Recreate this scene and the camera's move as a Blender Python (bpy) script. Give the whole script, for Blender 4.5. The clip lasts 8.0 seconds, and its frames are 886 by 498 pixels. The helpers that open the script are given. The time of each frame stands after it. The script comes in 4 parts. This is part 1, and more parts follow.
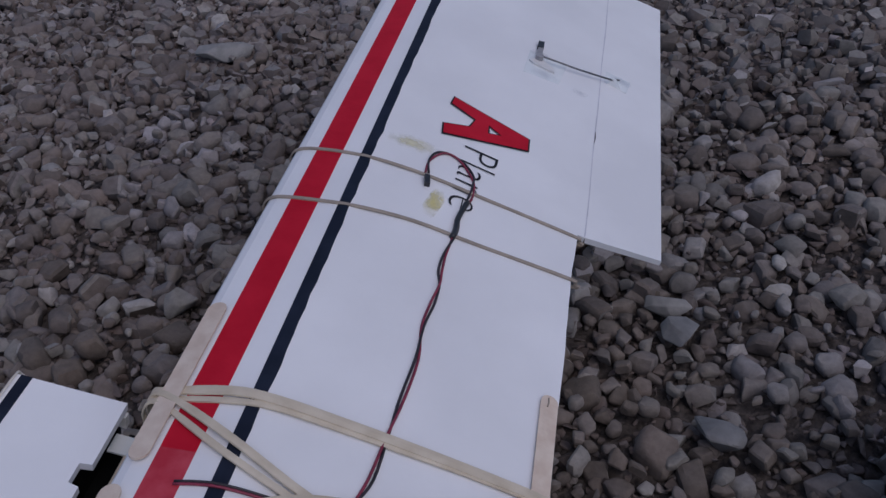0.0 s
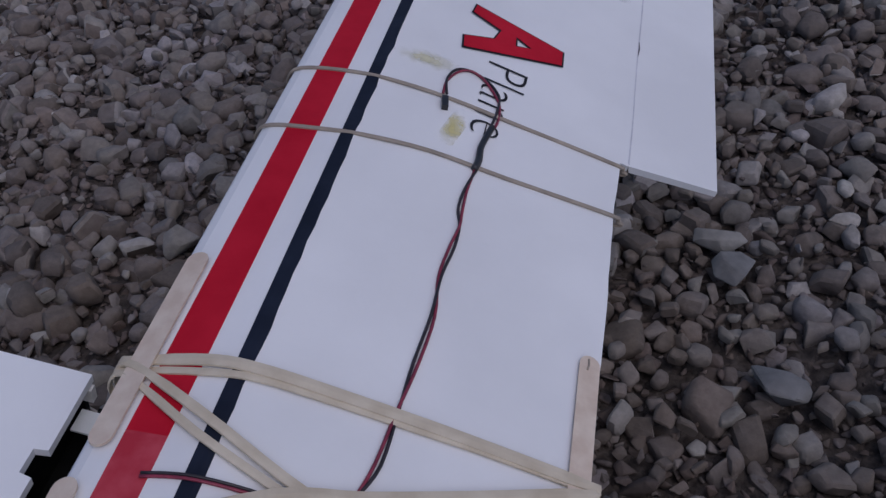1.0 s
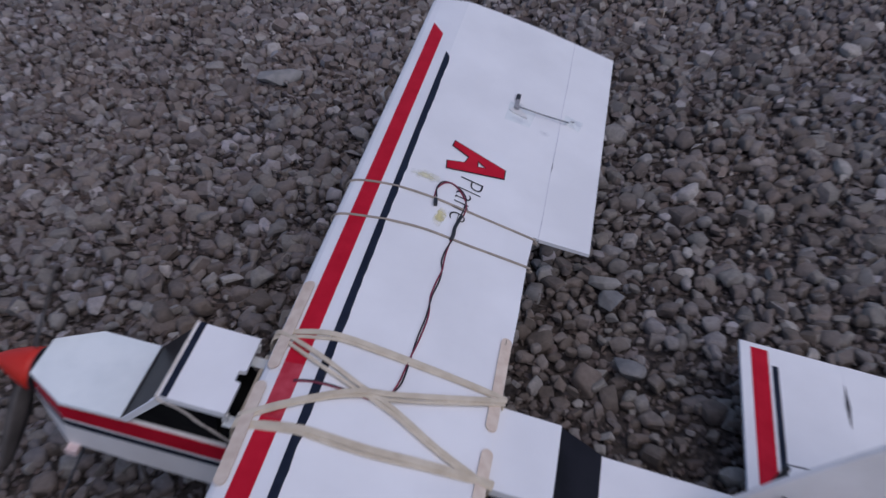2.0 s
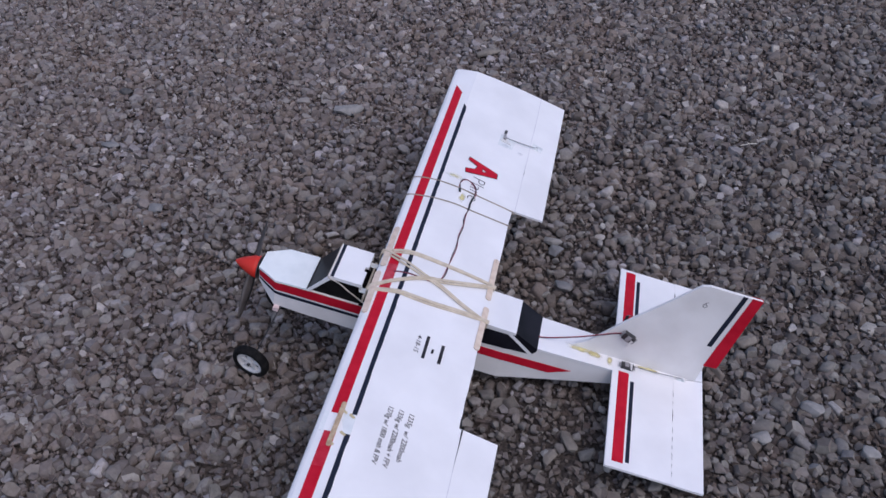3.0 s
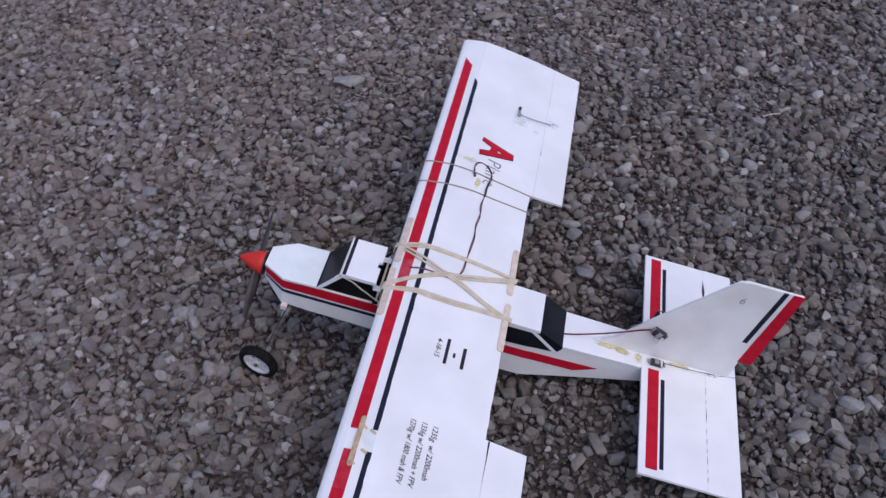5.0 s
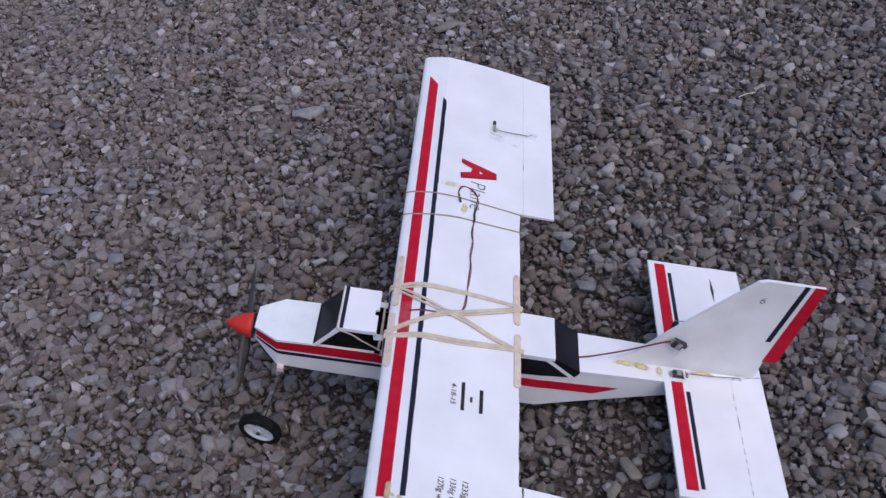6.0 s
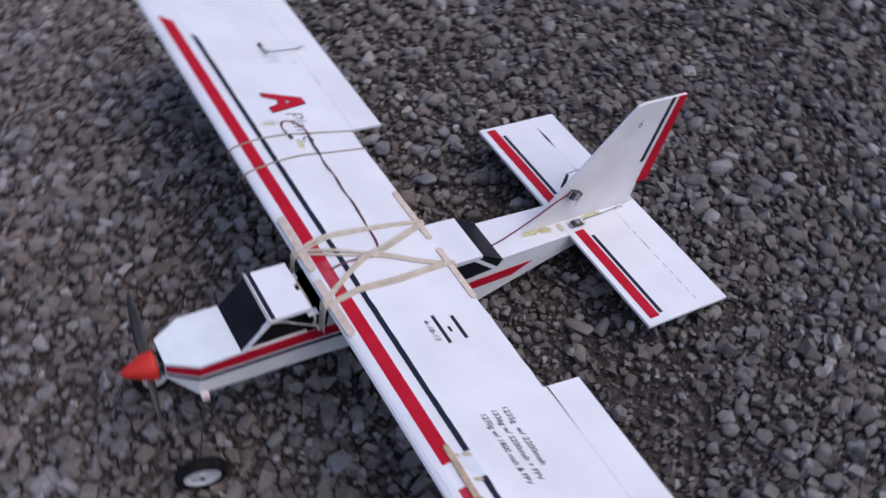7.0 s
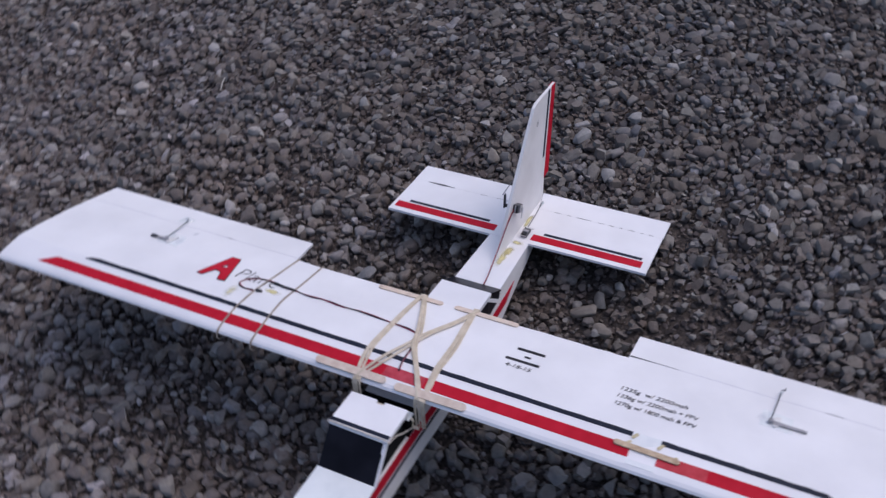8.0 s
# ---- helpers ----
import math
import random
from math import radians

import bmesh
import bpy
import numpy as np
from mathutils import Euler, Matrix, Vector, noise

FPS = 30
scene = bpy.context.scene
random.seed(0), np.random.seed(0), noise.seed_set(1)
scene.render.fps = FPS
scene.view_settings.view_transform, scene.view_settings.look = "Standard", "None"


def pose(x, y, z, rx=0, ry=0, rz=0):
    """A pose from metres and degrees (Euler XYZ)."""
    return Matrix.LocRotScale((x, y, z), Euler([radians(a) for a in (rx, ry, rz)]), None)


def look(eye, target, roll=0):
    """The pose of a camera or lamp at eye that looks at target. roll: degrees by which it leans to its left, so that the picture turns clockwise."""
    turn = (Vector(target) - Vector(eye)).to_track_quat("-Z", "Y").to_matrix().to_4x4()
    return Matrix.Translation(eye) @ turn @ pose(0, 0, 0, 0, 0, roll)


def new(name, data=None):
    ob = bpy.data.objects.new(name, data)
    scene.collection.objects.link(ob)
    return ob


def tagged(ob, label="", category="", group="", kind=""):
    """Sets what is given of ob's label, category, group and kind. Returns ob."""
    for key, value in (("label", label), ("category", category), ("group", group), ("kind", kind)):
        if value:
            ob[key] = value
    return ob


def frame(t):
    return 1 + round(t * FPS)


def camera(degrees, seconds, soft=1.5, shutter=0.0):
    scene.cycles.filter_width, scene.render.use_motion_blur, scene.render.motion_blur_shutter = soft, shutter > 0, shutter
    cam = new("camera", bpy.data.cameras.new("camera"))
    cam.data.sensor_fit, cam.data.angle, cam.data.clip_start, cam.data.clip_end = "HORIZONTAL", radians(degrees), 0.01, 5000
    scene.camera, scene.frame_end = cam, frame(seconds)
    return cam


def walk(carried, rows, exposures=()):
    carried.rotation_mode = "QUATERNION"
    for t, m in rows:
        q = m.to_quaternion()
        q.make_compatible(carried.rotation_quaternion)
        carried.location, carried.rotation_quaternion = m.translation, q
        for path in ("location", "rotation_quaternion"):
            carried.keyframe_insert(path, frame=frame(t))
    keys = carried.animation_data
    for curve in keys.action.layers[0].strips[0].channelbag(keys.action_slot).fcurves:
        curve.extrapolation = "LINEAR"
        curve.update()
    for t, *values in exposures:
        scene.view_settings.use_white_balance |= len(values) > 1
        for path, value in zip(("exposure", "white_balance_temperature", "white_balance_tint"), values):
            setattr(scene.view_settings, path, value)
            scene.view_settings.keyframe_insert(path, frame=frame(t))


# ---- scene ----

# ---- camera ----
cam = camera(52.0, 8.0, soft=1.4, shutter=0.35)
PATH = [
    (0, (0.239, -0.255, 0.588), (-0.039, 0.894, -0.336), -5.2),
    (0.2, (0.239, -0.255, 0.588), (-0.034, 0.901, -0.329), -5.2),
    (0.5, (0.239, -0.255, 0.588), (-0.027, 0.837, -0.406), -5.6),
    (0.7, (0.239, -0.255, 0.588), (-0.048, 0.813, -0.426), -6.6),
    (1, (0.228, -0.182, 0.540), (-0.092, 0.872, -0.478), -8.1),
    (1.2, (0.228, -0.182, 0.540), (-0.093, 0.897, -0.451), -7.4),
    (2.3, (0.371, -0.733, 1.017), (0.071, 0.378, 0.055), -5.4),
    (2.5, (0.399, -0.886, 1.121), (0.087, 0.229, 0.167), -5.4),
    (2.7, (0.420, -1.048, 1.213), (0.116, 0.081, 0.274), -4.7),
    (3, (0.431, -1.238, 1.340), (0.155, -0.113, 0.387), -3.2),
    (3.2, (0.451, -1.227, 1.338), (0.167, -0.120, 0.366), -4.2),
    (3.5, (0.489, -1.210, 1.339), (0.222, -0.115, 0.349), -2.7),
    (3.7, (0.543, -1.205, 1.337), (0.270, -0.111, 0.348), -2.4),
    (4, (0.579, -1.164, 1.329), (0.269, -0.095, 0.324), -3.2),
    (4.2, (0.571, -1.141, 1.325), (0.218, -0.084, 0.321), -4.3),
    (4.5, (0.473, -1.121, 1.329), (0.119, -0.075, 0.315), -1.9),
    (4.7, (0.393, -1.126, 1.342), (0.099, -0.065, 0.323), -1.1),
    (5.8, (0.312, -1.040, 1.320), (0.129, 0.045, 0.300), -8.0),
    (6, (0.280, -1.017, 1.324), (0.092, 0.064, 0.301), -9.0),
    (6.2, (0.236, -0.986, 1.317), (0.102, 0.083, 0.273), -7.7),
    (6.5, (0.052, -0.940, 1.305), (0.133, 0.090, 0.218), -1.3),
    (6.8, (-0.134, -0.853, 1.284), (0.215, 0.023, 0.117), 0.9),
    (7, (-0.203, -0.779, 1.291), (0.237, 0.026, 0.104), -2.5),
    (7.2, (-0.294, -0.684, 1.285), (0.257, 0.056, 0.102), -5.2),
    (7.3, (-0.352, -0.666, 1.284), (0.253, 0.066, 0.122), -6.7),
    (7.5, (-0.410, -0.617, 1.326), (0.238, 0.081, 0.167), -7.6),
    (7.8, (-0.553, -0.548, 1.347), (0.252, 0.020, 0.216), -6.1),
    (8, (-0.555, -0.500, 1.327), (0.285, 0.041, 0.207), -10.8),
]
EXPOSURES = [(0.0, -0.78, 5890, 16.2), (1.2, -0.78, 5890, 16.2), (2.5, -0.16, 5950, 16.8), (3.2, 0.10, 6000, 16.5), (4.5, 0.09, 6000, 16.5), (6.5, 0.10, 6030, 17), (7.2, 0.06, 6120, 17), (8.0, 0.0, 6150, 17.5)]
walk(cam, [(t, look(eye, target, roll)) for t, eye, target, roll in PATH], EXPOSURES)

# ---- light: an even, overcast evening sky ----
world = bpy.data.worlds.new("overcast_sky")
scene.world = world
world.use_nodes = True
wn, wl = world.node_tree.nodes, world.node_tree.links
sky = wn.new("ShaderNodeTexSky")
sky.sky_type = "NISHITA"
sky.sun_disc = False
sky.sun_elevation, sky.sun_rotation = radians(57), radians(128)
sky.dust_density, sky.air_density = 3.0, 1.0
wl.new(sky.outputs["Color"], wn["Background"].inputs["Color"])
wn["Background"].inputs["Strength"].default_value = 0.157
sun = new("sun", bpy.data.lights.new("sun", "SUN"))
sun.data.energy, sun.data.angle, sun.data.color = 0.4, radians(60), (1.0, 0.97, 0.95)
sun.matrix_world = look((1.07, -0.83, 2.1), (0, 0, 0))


# ---- materials ----
def material(name, rough=0.6, metal=0.0, color=(0.5, 0.5, 0.5), gloss=0.5):
    m = bpy.data.materials.new(name)
    m.use_nodes = True
    b = m.node_tree.nodes["Principled BSDF"]
    b.inputs["Base Color"].default_value = (*color, 1)
    b.inputs["Roughness"].default_value = rough
    b.inputs["Metallic"].default_value = metal
    b.inputs["Specular IOR Level"].default_value = gloss
    return m, m.node_tree.nodes, m.node_tree.links, b


def mottled(name, dark, light, scale, rough, detail=5.0, bump=0.0, bump_scale=0.0, lo=0.35, hi=0.65, metal=0.0, gloss=0.5):
    """Two colours mixed by noise, with a fine relief."""
    m, n, l, b = material(name, rough, metal, gloss=gloss)
    co = n.new("ShaderNodeTexCoord")
    tex = n.new("ShaderNodeTexNoise")
    tex.inputs["Scale"].default_value, tex.inputs["Detail"].default_value = scale, detail
    l.new(co.outputs["Object"], tex.inputs["Vector"])
    ramp = n.new("ShaderNodeValToRGB")
    ramp.color_ramp.elements[0].position, ramp.color_ramp.elements[1].position = lo, hi
    ramp.color_ramp.elements[0].color, ramp.color_ramp.elements[1].color = (*dark, 1), (*light, 1)
    l.new(tex.outputs["Fac"], ramp.inputs["Fac"])
    l.new(ramp.outputs["Color"], b.inputs["Base Color"])
    if bump:
        fine = n.new("ShaderNodeTexNoise")
        fine.inputs["Scale"].default_value, fine.inputs["Detail"].default_value = bump_scale or scale * 8, 4
        l.new(co.outputs["Object"], fine.inputs["Vector"])
        bp = n.new("ShaderNodeBump")
        bp.inputs["Strength"].default_value, bp.inputs["Distance"].default_value = bump, 0.001
        l.new(fine.outputs["Fac"], bp.inputs["Height"])
        l.new(bp.outputs["Normal"], b.inputs["Normal"])
    return m


def stone_material(name, pick, tint=(1.015, 1.0, 0.96), contrast=1.0):
    """Grey, brown and bluish stones, each of one shade, with veins and wide paler drifts; pick is the node output that
    tells stones apart.
    """
    m, n, l, b = material(name, 0.85, gloss=0.3)
    if pick == "island":
        rnd = n.new("ShaderNodeNewGeometry").outputs["Random Per Island"]
    else:
        rnd = n.new("ShaderNodeObjectInfo").outputs["Random"]
    ramp = n.new("ShaderNodeValToRGB")
    shades = [(0.0, (0.084, 0.076, 0.071)), (0.14, (0.108, 0.098, 0.091)), (0.28, (0.138, 0.122, 0.110)), (0.4, (0.131, 0.125, 0.122)), (0.54, (0.165, 0.150, 0.136)),
              (0.66, (0.154, 0.131, 0.114)), (0.78, (0.182, 0.172, 0.161)), (0.9, (0.212, 0.199, 0.186)), (0.97, (0.262, 0.248, 0.234)), (1.0, (0.36, 0.34, 0.32))]
    shades = [(p, tuple(k * (0.15 + contrast * (v - 0.15)) for k, v in zip(tint, c))) for p, c in shades]
    e = ramp.color_ramp.elements
    e[0].position, e[0].color = shades[0][0], (*shades[0][1], 1)
    e[1].position, e[1].color = shades[-1][0], (*shades[-1][1], 1)
    for p, c in shades[1:-1]:
        x = e.new(p)
        x.color = (*c, 1)
    l.new(rnd, ramp.inputs["Fac"])
    co = n.new("ShaderNodeNewGeometry").outputs["Position"]
    vary = n.new("ShaderNodeTexNoise")
    vary.inputs["Scale"].default_value, vary.inputs["Detail"].default_value, vary.inputs["Roughness"].default_value = 120, 6, 0.65
    l.new(co, vary.inputs["Vector"])
    mr = n.new("ShaderNodeMapRange")
    mr.inputs["From Min"].default_value, mr.inputs["From Max"].default_value = 0.25, 0.75
    mr.inputs["To Min"].default_value, mr.inputs["To Max"].default_value = 0.72, 1.25
    l.new(vary.outputs["Fac"], mr.inputs["Value"])
    mul = n.new("ShaderNodeMix")
    mul.data_type, mul.blend_type = "RGBA", "MULTIPLY"
    mul.inputs["Factor"].default_value = 1
    l.new(ramp.outputs["Color"], mul.inputs["A"])
    l.new(mr.outputs["Result"], mul.inputs["B"])
    # the stones turn from brown to mauve and blue-grey in loose patches
    cast = n.new("ShaderNodeTexNoise")
    cast.inputs["Scale"].default_value, cast.inputs["Detail"].default_value, cast.inputs["Roughness"].default_value = 5, 4, 0.6
    l.new(co, cast.inputs["Vector"])
    mixed = n.new("ShaderNodeMath")
    mixed.operation = "MULTIPLY_ADD"
    mixed.inputs[1].default_value = 0.30
    l.new(rnd, mixed.inputs[0])
    l.new(cast.outputs["Fac"], mixed.inputs[2])
    hue = n.new("ShaderNodeValToRGB")
    h = hue.color_ramp.elements
    h[0].position, h[0].color = 0.46, (1.06, 0.985, 0.92, 1)
    h[1].position, h[1].color = 0.86, (0.98, 0.985, 1.07, 1)
    h.new(0.60).color = (1.03, 0.985, 1.0, 1)
    h.new(0.72).color = (0.98, 1.0, 0.99, 1)
    l.new(mixed.outputs["Value"], hue.inputs["Fac"])
    tinged = n.new("ShaderNodeMix")
    tinged.data_type, tinged.blend_type = "RGBA", "MULTIPLY"
    tinged.inputs["Factor"].default_value = 1
    l.new(mul.outputs["Result"], tinged.inputs["A"])
    l.new(hue.outputs["Color"], tinged.inputs["B"])
    mul = tinged
    # a paler tone that lies in wide drifts over the gravel
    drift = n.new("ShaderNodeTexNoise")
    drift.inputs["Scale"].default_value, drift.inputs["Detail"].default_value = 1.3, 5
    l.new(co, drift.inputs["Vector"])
    # paler ahead of the nose, darker towards the tail, with a ragged border
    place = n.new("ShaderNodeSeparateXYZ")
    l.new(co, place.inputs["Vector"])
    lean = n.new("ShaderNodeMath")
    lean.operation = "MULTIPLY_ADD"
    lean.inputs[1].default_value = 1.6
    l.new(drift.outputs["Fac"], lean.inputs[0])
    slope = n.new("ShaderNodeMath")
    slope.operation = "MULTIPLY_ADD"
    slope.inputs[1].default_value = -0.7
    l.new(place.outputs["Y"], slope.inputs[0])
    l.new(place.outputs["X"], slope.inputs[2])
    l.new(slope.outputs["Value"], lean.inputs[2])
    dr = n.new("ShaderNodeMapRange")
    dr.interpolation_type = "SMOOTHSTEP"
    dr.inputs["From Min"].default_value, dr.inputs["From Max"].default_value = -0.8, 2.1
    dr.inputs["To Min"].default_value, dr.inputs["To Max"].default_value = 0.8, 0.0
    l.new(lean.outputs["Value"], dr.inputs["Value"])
    paler_mix = n.new("ShaderNodeMix")
    paler_mix.data_type = "RGBA"
    paled = n.new("ShaderNodeMix")
    paled.data_type, paled.blend_type = "RGBA", "MULTIPLY"
    paled.inputs["Factor"].default_value = 1
    paled.inputs["B"].default_value = (1.41, 1.35, 1.38, 1)
    l.new(mul.outputs["Result"], paled.inputs["A"])
    l.new(paled.outputs["Result"], paler_mix.inputs["B"])
    l.new(dr.outputs["Result"], paler_mix.inputs["Factor"])
    l.new(mul.outputs["Result"], paler_mix.inputs["A"])
    l.new(paler_mix.outputs["Result"], b.inputs["Base Color"])
    bp = n.new("ShaderNodeBump")
    bp.inputs["Strength"].default_value, bp.inputs["Distance"].default_value = 0.6, 0.002
    l.new(vary.outputs["Fac"], bp.inputs["Height"])
    l.new(bp.outputs["Normal"], b.inputs["Normal"])
    return m


FOAM = mottled("foam_board", (0.74, 0.735, 0.745), (0.82, 0.815, 0.825), 9, 0.42, bump=0.12, bump_scale=260)
FOAM_COOL = mottled("smooth_foam_hood", (0.715, 0.755, 0.755), (0.79, 0.825, 0.82), 30, 0.36, bump=0.12, bump_scale=260)
FOAM_DIRTY = mottled("weathered_foam_board", (0.70, 0.678, 0.662), (0.79, 0.770, 0.758), 14, 0.55, bump=0.2, bump_scale=200)
FOAM_EDGE = mottled("foam_edge", (0.62, 0.60, 0.57), (0.78, 0.77, 0.75), 160, 0.8, bump=0.4, bump_scale=900)
RED = mottled("red_paint", (0.43, 0.006, 0.021), (0.51, 0.011, 0.030), 40, 0.6, bump=0.15, bump_scale=300, gloss=0.12)
RED_TAPE = mottled("red_paint_under_clear_tape", (0.43, 0.025, 0.04), (0.52, 0.06, 0.08), 70, 0.25, bump=0.5, bump_scale=120)
RED_DULL = mottled("red_paint_under_thin_tape", (0.43, 0.010, 0.026), (0.52, 0.030, 0.050), 70, 0.3, bump=0.3, bump_scale=120, gloss=0.3)
BLACK = mottled("black_paint", (0.007, 0.010, 0.022), (0.014, 0.019, 0.036), 50, 0.6, bump=0.15, bump_scale=300, gloss=0.2)
INK = mottled("marker_ink", (0.012, 0.011, 0.014), (0.03, 0.028, 0.034), 90, 0.6, gloss=0.2)
WINDOW = mottled("black_glossy_film", (0.005, 0.005, 0.008), (0.013, 0.013, 0.019), 16, 0.36, bump=0.2, bump_scale=60, gloss=0.12)
# near-black for open hollows: their shade is put into the colour
VOID = mottled("near_black_hollow_shade", (0.004, 0.004, 0.005), (0.010, 0.010, 0.010), 40, 0.9, gloss=0.1)
BAND = mottled("tan_rubber", (0.50, 0.42, 0.31), (0.62, 0.54, 0.42), 60, 0.55, bump=0.2, bump_scale=400)
BAND_DARK = mottled("aged_tan_rubber", (0.27, 0.225, 0.18), (0.37, 0.31, 0.25), 60, 0.55)
WOOD = mottled("birch_stick", (0.59, 0.465, 0.37), (0.69, 0.58, 0.475), 90, 0.6, bump=0.25, bump_scale=600)
BAND_PALE = mottled("pale_rubber", (0.56, 0.50, 0.44), (0.66, 0.60, 0.53), 60, 0.55)
PINK_FOAM = mottled("pink_foam", (0.62, 0.47, 0.45), (0.74, 0.60, 0.58), 120, 0.8, bump=0.4, bump_scale=700)
CREASE = mottled("scored_foam", (0.52, 0.51, 0.56), (0.64, 0.63, 0.68), 90, 0.6)
SPLINT = mottled("glue_soaked_stick", (0.36, 0.25, 0.15), (0.55, 0.42, 0.28), 120, 0.4, bump=0.4, bump_scale=500)


def stain_material(name, color, most, rough=0.3, grain=160):
    """A stain that fades out from the middle of the piece, in uneven blots."""
    m, n, l, b = material(name, rough, color=color)
    co = n.new("ShaderNodeTexCoord")
    off = n.new("ShaderNodeVectorMath")
    off.operation = "DISTANCE"
    off.inputs[1].default_value = (0.5, 0.5, 0.5)
    flat = n.new("ShaderNodeVectorMath")
    flat.operation = "MULTIPLY_ADD"
    flat.inputs[1].default_value, flat.inputs[2].default_value = (1, 1, 0), (0, 0, 0.5)
    l.new(co.outputs["Generated"], flat.inputs[0])
    l.new(flat.outputs["Vector"], off.inputs[0])
    blot = n.new("ShaderNodeTexNoise")
    blot.inputs["Scale"].default_value, blot.inputs["Detail"].default_value = grain, 4
    l.new(co.outputs["Object"], blot.inputs["Vector"])
    add = n.new("ShaderNodeMath")
    add.operation = "MULTIPLY_ADD"
    add.inputs[1].default_value = 0.5
    l.new(blot.outputs["Fac"], add.inputs[0])
    l.new(off.outputs["Value"], add.inputs[2])
    fade = n.new("ShaderNodeMapRange")
    fade.interpolation_type = "SMOOTHSTEP"
    fade.inputs["From Min"].default_value, fade.inputs["From Max"].default_value = 0.2, 0.72
    fade.inputs["To Min"].default_value, fade.inputs["To Max"].default_value = most, 0.0
    l.new(add.outputs["Value"], fade.inputs["Value"])
    l.new(fade.outputs["Result"], b.inputs["Alpha"])
    return m


GLUE_SOFT = stain_material("soft_glue_stain", (0.66, 0.58, 0.22), 0.9)
GLUE_DECK = stain_material("smeared_glue", (0.64, 0.57, 0.26), 1.0, 0.3, 60)
GLUE_FAINT = stain_material("faint_glue_stain", (0.68, 0.63, 0.36), 0.62)
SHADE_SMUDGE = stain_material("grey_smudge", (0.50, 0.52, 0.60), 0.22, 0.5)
GLUE = mottled("yellowed_glue", (0.52, 0.44, 0.26), (0.64, 0.57, 0.38), 60, 0.25)
TAPE = mottled("clear_tape", (0.70, 0.73, 0.74), (0.80, 0.82, 0.82), 45, 0.12, bump=0.5, bump_scale=90)
WIRE_BRIGHT = mottled("bright_red_wire", (0.27, 0.02, 0.035), (0.36, 0.035, 0.05), 200, 0.4)
WIRE_RED = mottled("red_wire", (0.17, 0.018, 0.042), (0.26, 0.031, 0.060), 200, 0.4)
WIRE_DARK = mottled("dark_wire", (0.015, 0.012, 0.016), (0.035, 0.026, 0.032), 200, 0.45)
STEEL = mottled("steel_rod", (0.10, 0.10, 0.11), (0.2, 0.2, 0.21), 300, 0.4, metal=0.8)
PLASTIC_WHITE = mottled("white_plastic", (0.62, 0.61, 0.6), (0.72, 0.71, 0.7), 120, 0.35)
PLASTIC_GREY = mottled("grey_plastic", (0.22, 0.215, 0.22), (0.34, 0.33, 0.34), 120, 0.3)
PLASTIC_BLACK = mottled("black_plastic", (0.012, 0.012, 0.014), (0.03, 0.03, 0.034), 90, 0.35)
RUBBER = mottled("black_tyre_rubber", (0.005, 0.005, 0.006), (0.014, 0.014, 0.014), 120, 0.9, bump=0.3, bump_scale=500, gloss=0.15)
SPINNER = mottled("orange_red_spinner", (0.54, 0.026, 0.017), (0.62, 0.040, 0.024), 30, 0.42, gloss=0.3)
BLADE = mottled("grey_propeller", (0.050, 0.044, 0.042), (0.080, 0.071, 0.067), 60, 0.5)
STRAW = mottled("dry_straw", (0.5, 0.47, 0.4), (0.7, 0.66, 0.58), 200, 0.6)


